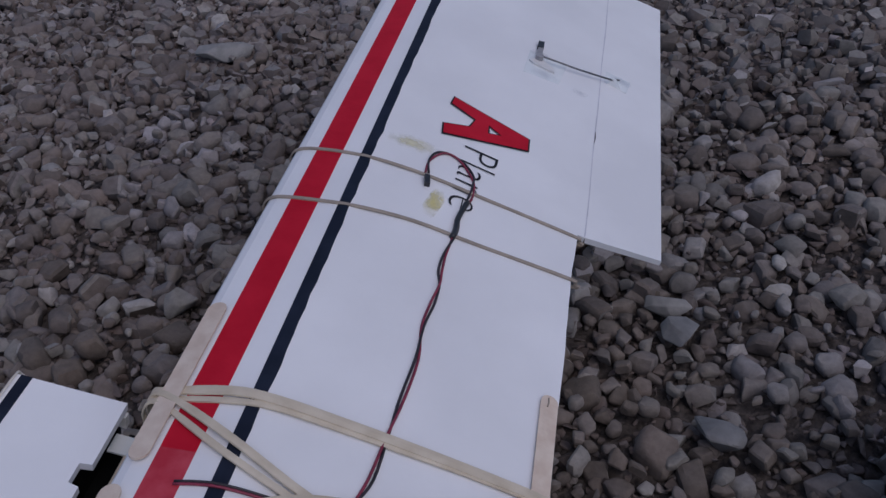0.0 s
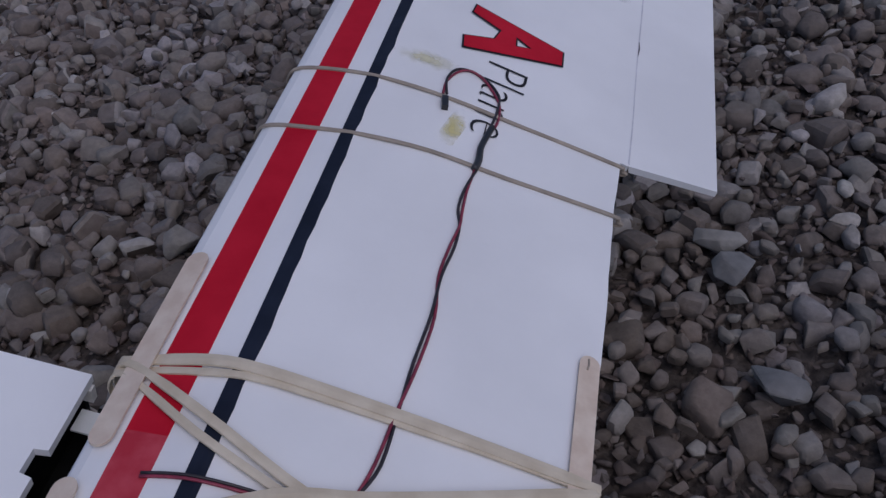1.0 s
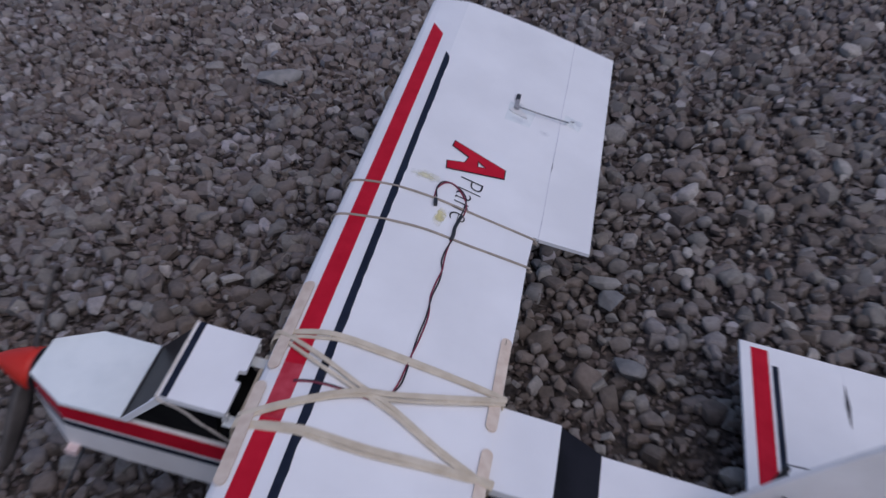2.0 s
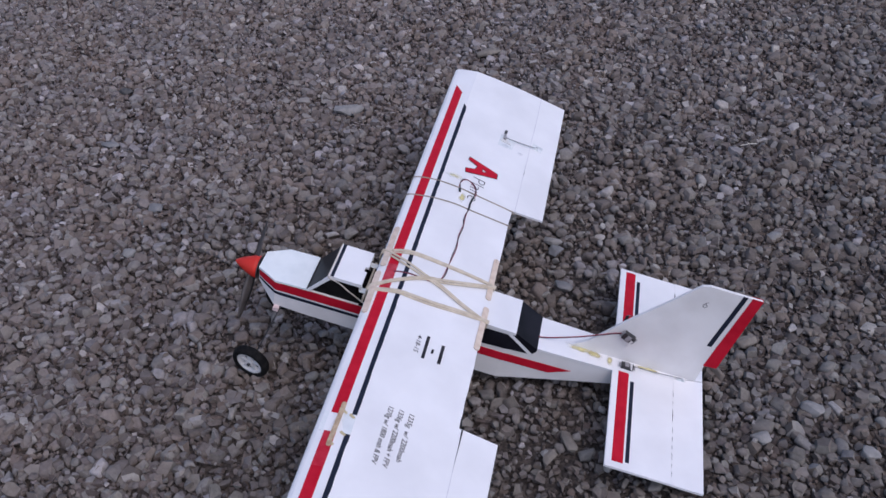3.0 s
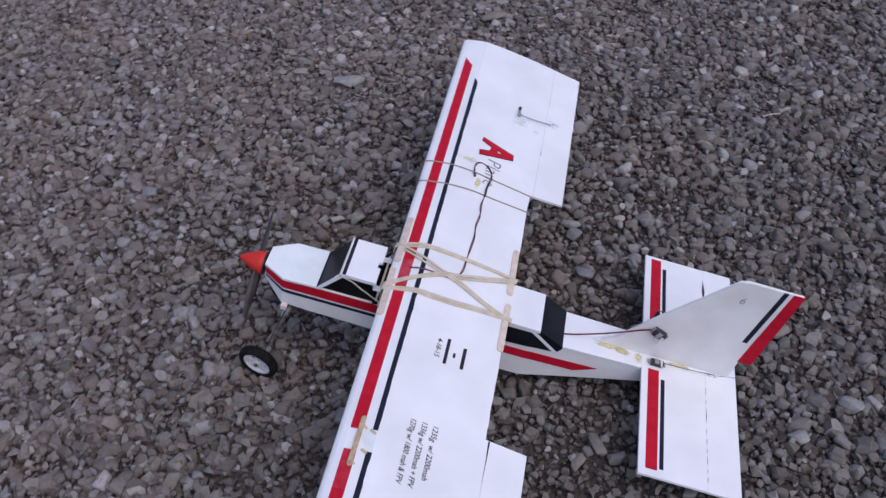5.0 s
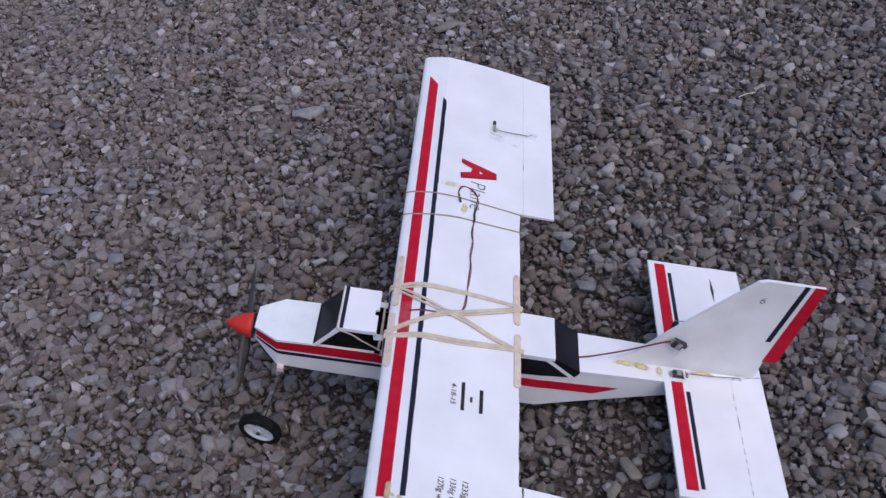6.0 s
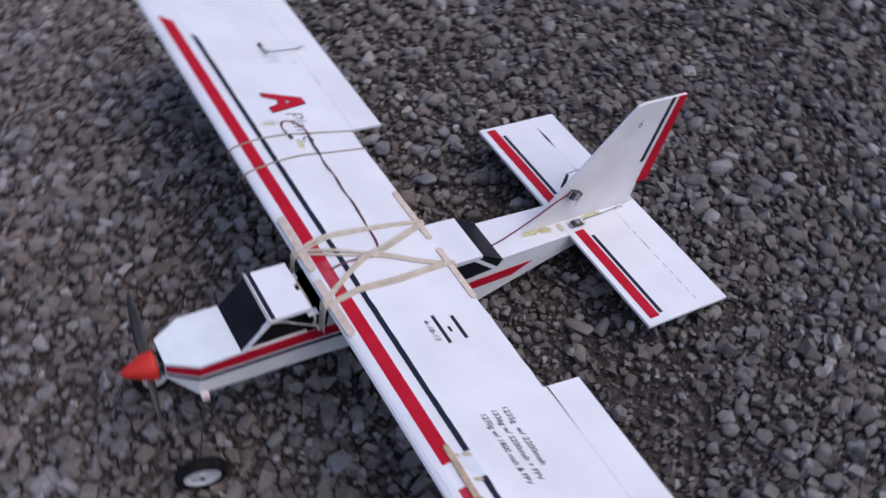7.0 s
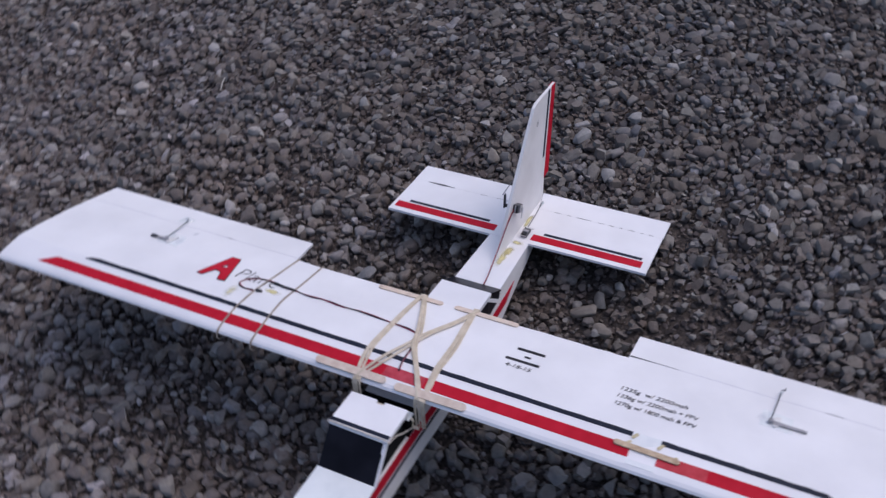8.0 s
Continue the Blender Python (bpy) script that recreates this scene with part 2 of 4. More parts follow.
def ground_material():
    """Brown grit; further out it is covered with gravel too far off to be picked apart."""
    m, n, l, b = material("dark_grit", 0.95, gloss=0.2)
    at = n.new("ShaderNodeNewGeometry").outputs["Position"]

    def ramp(fac, stops):
        r = n.new("ShaderNodeValToRGB")
        e = r.color_ramp.elements
        e[0].position, e[0].color = stops[0][0], (*stops[0][1], 1)
        e[1].position, e[1].color = stops[-1][0], (*stops[-1][1], 1)
        for p, c in stops[1:-1]:
            e.new(p).color = (*c, 1)
        l.new(fac, r.inputs["Fac"])
        return r.outputs["Color"]

    grain = n.new("ShaderNodeTexNoise")
    grain.inputs["Scale"].default_value, grain.inputs["Detail"].default_value = 130, 5
    l.new(at, grain.inputs["Vector"])
    grit = ramp(grain.outputs["Fac"], [(0.35, (0.040, 0.033, 0.030)), (0.65, (0.094, 0.079, 0.070))])
    cell = n.new("ShaderNodeTexVoronoi")
    cell.inputs["Scale"].default_value = 42
    l.new(at, cell.inputs["Vector"])
    pick = n.new("ShaderNodeSeparateColor")
    l.new(cell.outputs["Color"], pick.inputs["Color"])
    stones = ramp(pick.outputs["Red"], [(0.0, (0.044, 0.038, 0.034)), (0.3, (0.080, 0.070, 0.062)), (0.7, (0.122, 0.109, 0.097)), (1.0, (0.205, 0.188, 0.17))])
    far = n.new("ShaderNodeVectorMath")
    far.operation = "LENGTH"
    l.new(at, far.inputs[0])
    out = n.new("ShaderNodeMapRange")
    out.inputs["From Min"].default_value, out.inputs["From Max"].default_value = 2.6, 3.2
    l.new(far.outputs["Value"], out.inputs["Value"])
    mix = n.new("ShaderNodeMix")
    mix.data_type = "RGBA"
    l.new(out.outputs["Result"], mix.inputs["Factor"])
    l.new(grit, mix.inputs["A"])
    l.new(stones, mix.inputs["B"])
    l.new(mix.outputs["Result"], b.inputs["Base Color"])
    high = n.new("ShaderNodeMath")
    high.operation = "MULTIPLY_ADD"
    high.inputs[1].default_value = -1.2
    l.new(cell.outputs["Distance"], high.inputs[0])
    l.new(grain.outputs["Fac"], high.inputs[2])
    bp = n.new("ShaderNodeBump")
    bp.inputs["Strength"].default_value, bp.inputs["Distance"].default_value = 1.0, 0.006
    l.new(high.outputs["Value"], bp.inputs["Height"])
    l.new(bp.outputs["Normal"], b.inputs["Normal"])
    return m


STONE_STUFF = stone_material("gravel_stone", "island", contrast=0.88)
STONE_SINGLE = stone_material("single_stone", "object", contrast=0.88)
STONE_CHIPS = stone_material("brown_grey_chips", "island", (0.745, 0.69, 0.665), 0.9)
EARTH = ground_material()


# ---- builders ----
def mesh_object(name, bm, mat, smooth=False):
    me = bpy.data.meshes.new(name)
    bmesh.ops.recalc_face_normals(bm, faces=bm.faces[:])
    bm.to_mesh(me)
    bm.free()
    me.materials.append(mat)
    if smooth:
        me.polygons.foreach_set("use_smooth", [True] * len(me.polygons))
    return new(name, me)


def part(name, bm, mat, parent, label="", smooth=False):
    ob = mesh_object(name, bm, mat, smooth)
    ob.parent = parent
    return tagged(ob, label)


def prism(outline, put, a, b):
    """A plate: the outline at depth a and at depth b, through put(u, v, depth)."""
    bm = bmesh.new()
    lo = [bm.verts.new(put(u, v, a)) for u, v in outline]
    hi = [bm.verts.new(put(u, v, b)) for u, v in outline]
    bm.faces.new(lo)
    bm.faces.new(hi[::-1])
    for i in range(len(lo)):
        j = (i + 1) % len(lo)
        bm.faces.new((lo[i], hi[i], hi[j], lo[j]))
    return bm


def bevelled(bm, width, segments=1):
    bmesh.ops.bevel(bm, geom=[e for e in bm.edges if len(e.link_faces) == 2 and e.calc_face_angle(0) > 0.5], offset=width, segments=segments, affect="EDGES", profile=0.5)
    return bm


def box(x0, x1, y0, y1, z0, z1, bevel=0.0):
    bm = prism([(x0, y0), (x1, y0), (x1, y1), (x0, y1)], lambda u, v, d: (u, v, d), z0, z1)
    return bevelled(bm, bevel) if bevel else bm


def tube(points, radius, sides=8, taper=None):
    bm = bmesh.new()
    pts = [Vector(p) for p in points]
    rings = []
    for i, p in enumerate(pts):
        d = (pts[min(i + 1, len(pts) - 1)] - pts[max(i - 1, 0)]).normalized()
        s = d.cross(Vector((0, 0, 1)))
        s = s.normalized() if s.length > 1e-3 else Vector((1, 0, 0))
        u = d.cross(s)
        r = radius * (taper[i] if taper else 1)
        rings.append([bm.verts.new(p + r * (math.cos(k * math.tau / sides) * s + math.sin(k * math.tau / sides) * u)) for k in range(sides)])
    for a, b in zip(rings, rings[1:]):
        for k in range(sides):
            bm.faces.new((a[k], a[(k + 1) % sides], b[(k + 1) % sides], b[k]))
    bm.faces.new(rings[0])
    bm.faces.new(rings[-1][::-1])
    return bm


def ribbon(points, width, thick, side=(0, 1, 0)):
    """A flat band along points; side is the way across it."""
    bm = bmesh.new()
    pts = [Vector(p) for p in points]
    rows = []
    for i, p in enumerate(pts):
        d = (pts[min(i + 1, len(pts) - 1)] - pts[max(i - 1, 0)]).normalized()
        s = Vector(side)
        s = (s - s.dot(d) * d).normalized()
        n = d.cross(s).normalized()
        if n.z < 0:
            n = -n
        w = width[i] if isinstance(width, (list, tuple)) else width
        rows.append([bm.verts.new(p + s * w * a + n * thick * b) for a, b in ((-0.5, 0), (0.5, 0), (0.46, 1), (0, 1.25), (-0.46, 1))])
    for a, b in zip(rows, rows[1:]):
        for k in range(5):
            bm.faces.new((a[k], a[(k + 1) % 5], b[(k + 1) % 5], b[k]))
    bm.faces.new(rows[0])
    bm.faces.new(rows[-1][::-1])
    return bm


def smooth_path(points, steps=6):
    """A path that glides through the points (Catmull-Rom)."""
    p = [Vector(q) for q in points]
    p = [2 * p[0] - p[1]] + p + [2 * p[-1] - p[-2]]
    out = []
    for a, b, c, d in zip(p, p[1:], p[2:], p[3:]):
        for k in range(steps):
            t = k / steps
            out.append(0.5 * (2 * b + (c - a) * t + (2 * a - 5 * b + 4 * c - d) * t * t + (3 * b - a - 3 * c + d) * t ** 3))
    return out + [p[-2]]


# ---- ground ----
def rock_shape(rng, points, soft):
    """One broken stone of about unit size: the hull of random points in a flattened block, its edges worn."""
    bm = bmesh.new()
    sx, sy, sz = rng.uniform(0.44, 0.62), rng.uniform(0.36, 0.5), rng.uniform(0.26, 0.42)
    for _ in range(points):
        v = Vector((rng.gauss(0, 1), rng.gauss(0, 1), rng.gauss(0, 1))).normalized()
        k = max(abs(v.x), abs(v.y), abs(v.z)) ** 0.45
        v = v / k * rng.uniform(0.85, 1.03)
        bm.verts.new((v.x * sx, v.y * sy, v.z * sz))
    hull = bmesh.ops.convex_hull(bm, input=bm.verts[:])
    bmesh.ops.delete(bm, geom=list({v for v in hull["geom_interior"] + hull["geom_unused"] if isinstance(v, bmesh.types.BMVert)}), context="VERTS")
    bmesh.ops.dissolve_limit(bm, angle_limit=0.22, verts=bm.verts[:], edges=bm.edges[:])
    if soft:
        bmesh.ops.bevel(bm, geom=bm.edges[:], offset=soft, segments=1, affect="EDGES", profile=0.5, clamp_overlap=True)
    bmesh.ops.triangulate(bm, faces=bm.faces[:])
    bm.verts.ensure_lookup_table()
    v = np.array([x.co for x in bm.verts])
    f = np.array([[x.index for x in q.verts] for q in bm.faces])
    bm.free()
    return v, f


def block_shape(rng, soft):
    """One crushed stone: an uneven block of four to six sides with a flat, slanting top."""
    bm = bmesh.new()
    n = rng.choice((4, 4, 5, 5, 6))
    wide, tall, start = rng.uniform(0.62, 0.95), rng.uniform(0.2, 0.36), rng.uniform(0, 6.28)
    lean, slant = (rng.uniform(-0.1, 0.1), rng.uniform(-0.1, 0.1)), (rng.uniform(-0.16, 0.16), rng.uniform(-0.16, 0.16))
    for k in range(n):
        a = start + (k + rng.uniform(-0.28, 0.28)) * math.tau / n
        r = 0.56 * rng.uniform(0.82, 1.12)
        x, y = r * math.cos(a), r * math.sin(a) * wide
        t = rng.uniform(0.62, 0.92)
        bm.verts.new((x * t + lean[0], y * t + lean[1], tall + slant[0] * x + slant[1] * y + rng.uniform(-0.04, 0.04)))
        bm.verts.new((x, y, rng.uniform(-0.1, 0.12)))
        bm.verts.new((x * 0.8, y * 0.8, -tall))
    hull = bmesh.ops.convex_hull(bm, input=bm.verts[:])
    bmesh.ops.delete(bm, geom=list({v for v in hull["geom_interior"] + hull["geom_unused"] if isinstance(v, bmesh.types.BMVert)}), context="VERTS")
    bmesh.ops.dissolve_limit(bm, angle_limit=0.25, verts=bm.verts[:], edges=bm.edges[:])
    if soft:
        bmesh.ops.bevel(bm, geom=bm.edges[:], offset=soft, segments=1, affect="EDGES", profile=0.5, clamp_overlap=True)
    bmesh.ops.triangulate(bm, faces=bm.faces[:])
    bm.verts.ensure_lookup_table()
    v = np.array([x.co for x in bm.verts])
    f = np.array([[x.index for x in q.verts] for q in bm.faces])
    bm.free()
    return v, f


def scatter(name, shapes, xy, z, size, mat, rng, crisp):
    """Many stones in one mesh."""
    verts, faces, base = [], [], 0
    turn = rng.uniform(0, math.tau, len(xy))
    tilt = rng.normal(0, 0.22, (len(xy), 2))
    pick = rng.integers(0, len(shapes), len(xy))
    for k, (v, f) in enumerate(shapes):
        some = np.nonzero(pick == k)[0]
        if not len(some):
            continue
        c, s = np.cos(turn[some]), np.sin(turn[some])
        p = v[None] * size[some][:, None, None]
        x, y, h = p[..., 0], p[..., 1], p[..., 2]
        h2 = h + tilt[some][:, :1] * x + tilt[some][:, 1:] * y
        x2, y2 = x - tilt[some][:, :1] * h, y - tilt[some][:, 1:] * h
        out = np.stack([c[:, None] * x2 - s[:, None] * y2 + xy[some, 0:1], s[:, None] * x2 + c[:, None] * y2 + xy[some, 1:2], h2 + z[some][:, None]], -1)
        faces.append((f[None] + (base + np.arange(len(some))[:, None, None] * len(v))).reshape(-1, 3))
        verts.append(out.reshape(-1, 3))
        base += len(some) * len(v)
    verts, faces = np.concatenate(verts), np.concatenate(faces)
    me = bpy.data.meshes.new(name)
    me.vertices.add(len(verts))
    me.vertices.foreach_set("co", verts.ravel().astype(np.float32))
    me.loops.add(faces.size)
    me.loops.foreach_set("vertex_index", faces.ravel().astype(np.int32))
    me.polygons.add(len(faces))
    me.polygons.foreach_set("loop_start", np.arange(0, faces.size, 3, dtype=np.int32))
    me.update(calc_edges=True)
    me.shade_smooth()
    me.set_sharp_from_angle(angle=math.radians(crisp))
    me.materials.append(mat)
    return new(name, me)


def field(rng, x0, x1, y0, y1, step, jitter, keep):
    xs, ys = np.meshgrid(np.arange(x0, x1, step), np.arange(y0, y1, step * 0.87))
    xs = xs + (np.arange(xs.shape[0]) % 2)[:, None] * step / 2
    xy = np.stack([xs.ravel(), ys.ravel()], -1)
    xy = xy + rng.uniform(-jitter, jitter, xy.shape) * step
    return xy[keep(xy[:, 0], xy[:, 1])]


def near_zone(x, y):
    return (x > -0.5) & (x < 0.62) & (y > -0.1) & (y < 0.8)


def view_zone(x, y):
    left = x > -0.62 - 0.72 * np.clip(y + 0.55, 0, 3)
    right = x < 1.62 - 0.4 * np.clip(y - 0.9, 0, 2) - 0.9 * np.clip(-0.35 - y, 0, 1)
    low = y > -0.8
    return left & right & low & (y < 2.15)


stone_rng = random.Random(7)
rng = np.random.default_rng(11)
FINE = [block_shape(stone_rng, 0.075) for _ in range(34)] + [rock_shape(stone_rng, stone_rng.choice((9, 11, 13)), 0.06) for _ in range(14)]
PLAIN = [block_shape(stone_rng, 0.06 if k % 4 == 0 else 0.0) for k in range(34)] + [rock_shape(stone_rng, stone_rng.choice((9, 11, 13)), 0.0) for _ in range(14)]
SMALL = [rock_shape(stone_rng, stone_rng.choice((8, 9, 10)), 0.075) for _ in range(24)]
CHIPS = [block_shape(stone_rng, 0.0) for _ in range(20)] + [rock_shape(stone_rng, 9, 0.0) for _ in range(20)]

gb = bmesh.new()
for cx, cy in ((-400, -400), (400, -400), (400, 400), (-400, 400)):
    gb.verts.new((cx, cy, -0.015))
gb.faces.new(gb.verts[:])
ground = tagged(mesh_object("ground", gb, EARTH), "dark grit under a bed of loose grey gravel", "ground", kind="structure")


def picked_zone(x, y):
    return (x > 0.235) & (x < 0.45) & (y > 0.05) & (y < 0.6)


def worn(xy):
    """How far the gravel thins to dark grit, most between wing and tail; partly bare ground, partly darkening put in
    for the airplane's shade.
    """
    port = np.exp(-((xy[:, 0] - 0.43) / 0.23) ** 2 - ((xy[:, 1] + 0.28) / 0.27) ** 2)
    starboard = np.exp(-((xy[:, 0] - 0.38) / 0.16) ** 2 - ((xy[:, 1] - 0.14) / 0.18) ** 2)
    return np.maximum(port, 0.7 * starboard)


def layer(step, zone, sigma, scale, sink, spread, bare=None, reach=(-2.4, 1.75, -0.85, 2.2)):
    """Places, heights and sizes of a layer of stones whose sizes scatter widely about the step."""
    xy = field(rng, *reach, step, 0.48, zone)
    if bare is not None:
        # hollows where the top stones are missing and grit shows, more of them towards the tail
        low = np.array([noise.fractal(Vector((x * 13, y * 13, 0.3)), 1.0, 2.0, 3) for x, y in xy])
        xy = xy[(low + rng.normal(0, 0.25, len(xy))) > bare + 0.22 * np.clip(xy[:, 0], -0.4, 1) + 0.40 * worn(xy)]
    size = step * scale * np.clip(np.exp(rng.normal(0, sigma, len(xy))), 0.5, 2.0) * (1 - 0.28 * worn(xy))
    return xy, -sink + rng.normal(0, spread, len(xy)) - 0.17 * size, size


def lay(name, shapes, places, mat, label, crisp=46):
    xy, z, size = places
    return tagged(scatter(name, shapes, xy, z, size, mat, rng, crisp), label, "gravel", kind="stuff")


far_zone = lambda x, y: view_zone(x, y) & ~near_zone(x, y)
close_zone = lambda x, y: near_zone(x, y) & ~picked_zone(x, y)
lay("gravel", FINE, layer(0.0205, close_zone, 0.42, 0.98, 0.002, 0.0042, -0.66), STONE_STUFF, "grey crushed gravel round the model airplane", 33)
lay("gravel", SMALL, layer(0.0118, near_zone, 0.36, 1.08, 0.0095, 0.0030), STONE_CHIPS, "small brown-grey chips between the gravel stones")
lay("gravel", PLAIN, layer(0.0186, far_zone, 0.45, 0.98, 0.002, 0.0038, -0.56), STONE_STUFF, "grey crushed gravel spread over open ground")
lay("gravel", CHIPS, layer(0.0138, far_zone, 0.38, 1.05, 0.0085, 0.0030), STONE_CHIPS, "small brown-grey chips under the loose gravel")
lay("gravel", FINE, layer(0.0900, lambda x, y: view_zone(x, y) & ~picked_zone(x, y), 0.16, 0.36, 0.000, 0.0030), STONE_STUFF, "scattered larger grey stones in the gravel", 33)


def rest_zone(x, y):
    """All round the open ground, thinning out towards the rim."""
    out = np.hypot(x + 0.2, y - 0.4)
    chance = np.modf(np.abs(np.sin(x * 127.1 + y * 311.7)) * 43758.5)[0]
    return ~view_zone(x, y) & (out < 3.4) & (chance > (out - 2.2) / 1.2)


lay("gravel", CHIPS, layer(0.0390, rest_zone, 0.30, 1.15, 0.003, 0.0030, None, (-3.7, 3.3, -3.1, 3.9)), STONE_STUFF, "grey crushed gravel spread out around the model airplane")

# ---- model airplane, in its own frame: x to the tail, y to its starboard wing, z up ----
airplane = new("model_airplane")
airplane.matrix_world = pose(0, -0.001, 0.2236, 0.42, 14.75, 0.08)
tagged(airplane, "white foam-board model airplane with red and black stripes on gravel", "model airplane")

TOP = [(-0.0032, 0.0025), (-0.0012, 0.0064), (0.0035, 0.0094), (0.012, 0.0119), (0.03, 0.0150), (0.052, 0.0183), (0.1, 0.0138), (0.168, 0.0048), (0.22, -0.0042), (0.29, -0.0168)]
BELLY = [(0.22, -0.0092), (0.12, -0.0145), (0.04, -0.0150), (0.010, -0.0068), (0.0, -0.0012)]


def wing_z(x):
    return float(np.interp(x, [p[0] for p in TOP], [p[1] for p in TOP]))


def on_wing(points, lift=0.0008):
    return [(x, y, wing_z(x) + lift) for x, y in points]


def foil(y0, y1, profile, bows=1):
    """A wing panel: a closed profile of x and z, swept along y."""
    bm = bmesh.new()
    ys = np.linspace(y0, y1, bows + 1)
    rows = [[bm.verts.new((x, float(y), z)) for x, z in profile] for y in ys]
    n = len(profile)
    for a, b in zip(rows, rows[1:]):
        for k in range(n):
            bm.faces.new((a[k], a[(k + 1) % n], b[(k + 1) % n], b[k]))
    bm.faces.new(rows[0])
    bm.faces.new(rows[-1][::-1])
    return bm


SPAN, ROOT = 0.766, 0.297
wing_profile = [p for p in TOP if p[0] < 0.21] + [(0.2185, -0.0039), (0.2185, -0.0088)] + BELLY[1:]
wing_form = foil(-SPAN, SPAN, wing_profile, 120)
for v in wing_form.verts:
    if v.co.x > 0.215 and abs(v.co.y) < ROOT:
        # chewed foam between the ailerons
        v.co.x += 0.0016 * noise.noise(Vector((v.co.y * 38, 0.7, 0))) + 0.0009 * noise.noise(Vector((v.co.y * 110, 3.1, 0)))
wing = part("wing", wing_form, FOAM, airplane, "long white folded foam-board wing with striped leading edge")
for side in (-1, 1):
    # the strip behind the wing's edge with the aileron folded from it
    a, b = sorted((side * ROOT, side * SPAN))
    strip = [(0.2175, -0.0040), (0.2247, -0.00512), (0.2249, -0.0053), (0.2249, -0.0096), (0.2175, -0.0092)]
    part("rear_strip", foil(a, b, strip), FOAM, wing)
    flap = [(0.22495, -0.0053), (0.2251, -0.00518), (0.2885, -0.0168), (0.2890, -0.0178), (0.2885, -0.0215), (0.2262, -0.0105)]
    panel = foil(a, b, flap)
    for v in panel.verts:
        # the starboard aileron is cut off at a slant
        if side > 0 and v.co.y < a + 1e-4:
            v.co.y += 0.011 * (v.co.x - 0.225) / 0.064
    part("aileron", panel, FOAM, wing, "white foam-board aileron hinged along a scored line")
    part("score_line", ribbon([(0.2250 + 0.0003 * math.sin(41 * y), y, -0.00516) for y in np.linspace(a + 0.002, b - 0.002, 40).tolist()], [0.0007 + 0.0005 * abs(math.sin(17 * y)) for y in np.linspace(a, b, 40).tolist()], 0.00022, (1, 0, 0)), CREASE, wing)
    # open slits along the hinge line
    for y0, y1 in ((0.43, 0.449),) if side > 0 else ((-0.372, -0.298), (-0.605, -0.58)):
        part("hinge_slit", ribbon([(0.225, y0, -0.0049), (0.2254, (y0 + y1) / 2, -0.0049), (0.225, y1, -0.0049)], [0.0003, 0.0011, 0.0030 if side < 0 and y1 > -0.3 else 0.0005], 0.0003, (1, 0, 0)), INK, wing)


def stripe(y0, y1, x0, x1, slant0, slant1, mat, name, rough_edge=0.0, label=""):
    """A painted stripe along the wing, following its curve; the slants shear its ends."""
    bm = bmesh.new()
    rnd = random.Random(int(abs(y0) * 1000))
    across = [x0 + (x1 - x0) * k / 4 for k in range(5)]
    n = max(8, int(abs(y1 - y0) / 0.012))
    rows = []
    for i in range(n + 1):
        t = i / n
        row = []
        edge = rough_edge * (rnd.random() - 0.3)
        for k, x in enumerate(across):
            u = k / 4
            y = (y0 + slant0 * u) * (1 - t) + (y1 + slant1 * u) * t
            xx = x + (edge if k == 4 else 0)
            row.append((xx, y, wing_z(xx)))
        rows.append(row)
    low = [[bm.verts.new((x, y, z - 0.0004)) for x, y, z in r] for r in rows]
    top = [[bm.verts.new((x, y, z + 0.0004)) for x, y, z in r] for r in rows]
    for i in range(n):
        for k in range(4):
            bm.faces.new((top[i][k], top[i][k + 1], top[i + 1][k + 1], top[i + 1][k]))
        bm.faces.new((low[i][0], top[i][0], top[i + 1][0], low[i + 1][0]))
        bm.faces.new((low[i][4], low[i + 1][4], top[i + 1][4], top[i][4]))
    for i in (0, n):
        bm.faces.new(low[i] + top[i][::-1])
    return part(name, bm, mat, wing, label)


stripe(0.014, 0.688, 0.0135, 0.0325, 0, -0.03, RED, "red_stripe")
stripe(-0.352, -0.05, 0.0135, 0.0325, 0, 0, RED, "red_stripe")
stripe(-0.05, 0.014, 0.0135, 0.0325, 0, 0, RED_TAPE, "red_stripe", label="red stripe under scuffed clear tape")
stripe(-0.455, -0.389, 0.0135, 0.0325, 0, 0, RED_DULL, "red_stripe", label="red stripe under clear repair tape")
stripe(-0.688, -0.455, 0.0135, 0.0325, 0.03, 0, RED, "red_stripe")
stripe(-0.349, 0.61, 0.0465, 0.0545, 0, -0.014, BLACK, "black_stripe", 0.0014)
stripe(-0.61, -0.388, 0.0465, 0.0545, 0.014, 0, BLACK, "black_stripe", 0.0014)


def writing(words, x, y, height, name, thin=0.0, slant=0.0, label="", parent=None, put=None, stretch=1.0):
    """Words on a surface: up is towards the tail, and they run towards the port tip."""
    cu = bpy.data.curves.new(name, "FONT")
    cu.body, cu.size, cu.offset, cu.shear, cu.resolution_u = words, height / 0.7, -thin, slant, 4
    tmp = new(name, cu)
    me = bpy.data.meshes.new_from_object(tmp.evaluated_get(bpy.context.evaluated_depsgraph_get()))
    bpy.data.objects.remove(tmp)
    put = put or (lambda u, v: (x + v, y - u, wing_z(x + v) + 0.0006))
    for v in me.vertices:
        v.co = put(v.co.x * stretch, v.co.y)
    me.materials.clear()
    me.materials.append(INK)
    ob = new(name, me)
    ob.parent = parent or wing
    return tagged(ob, label)


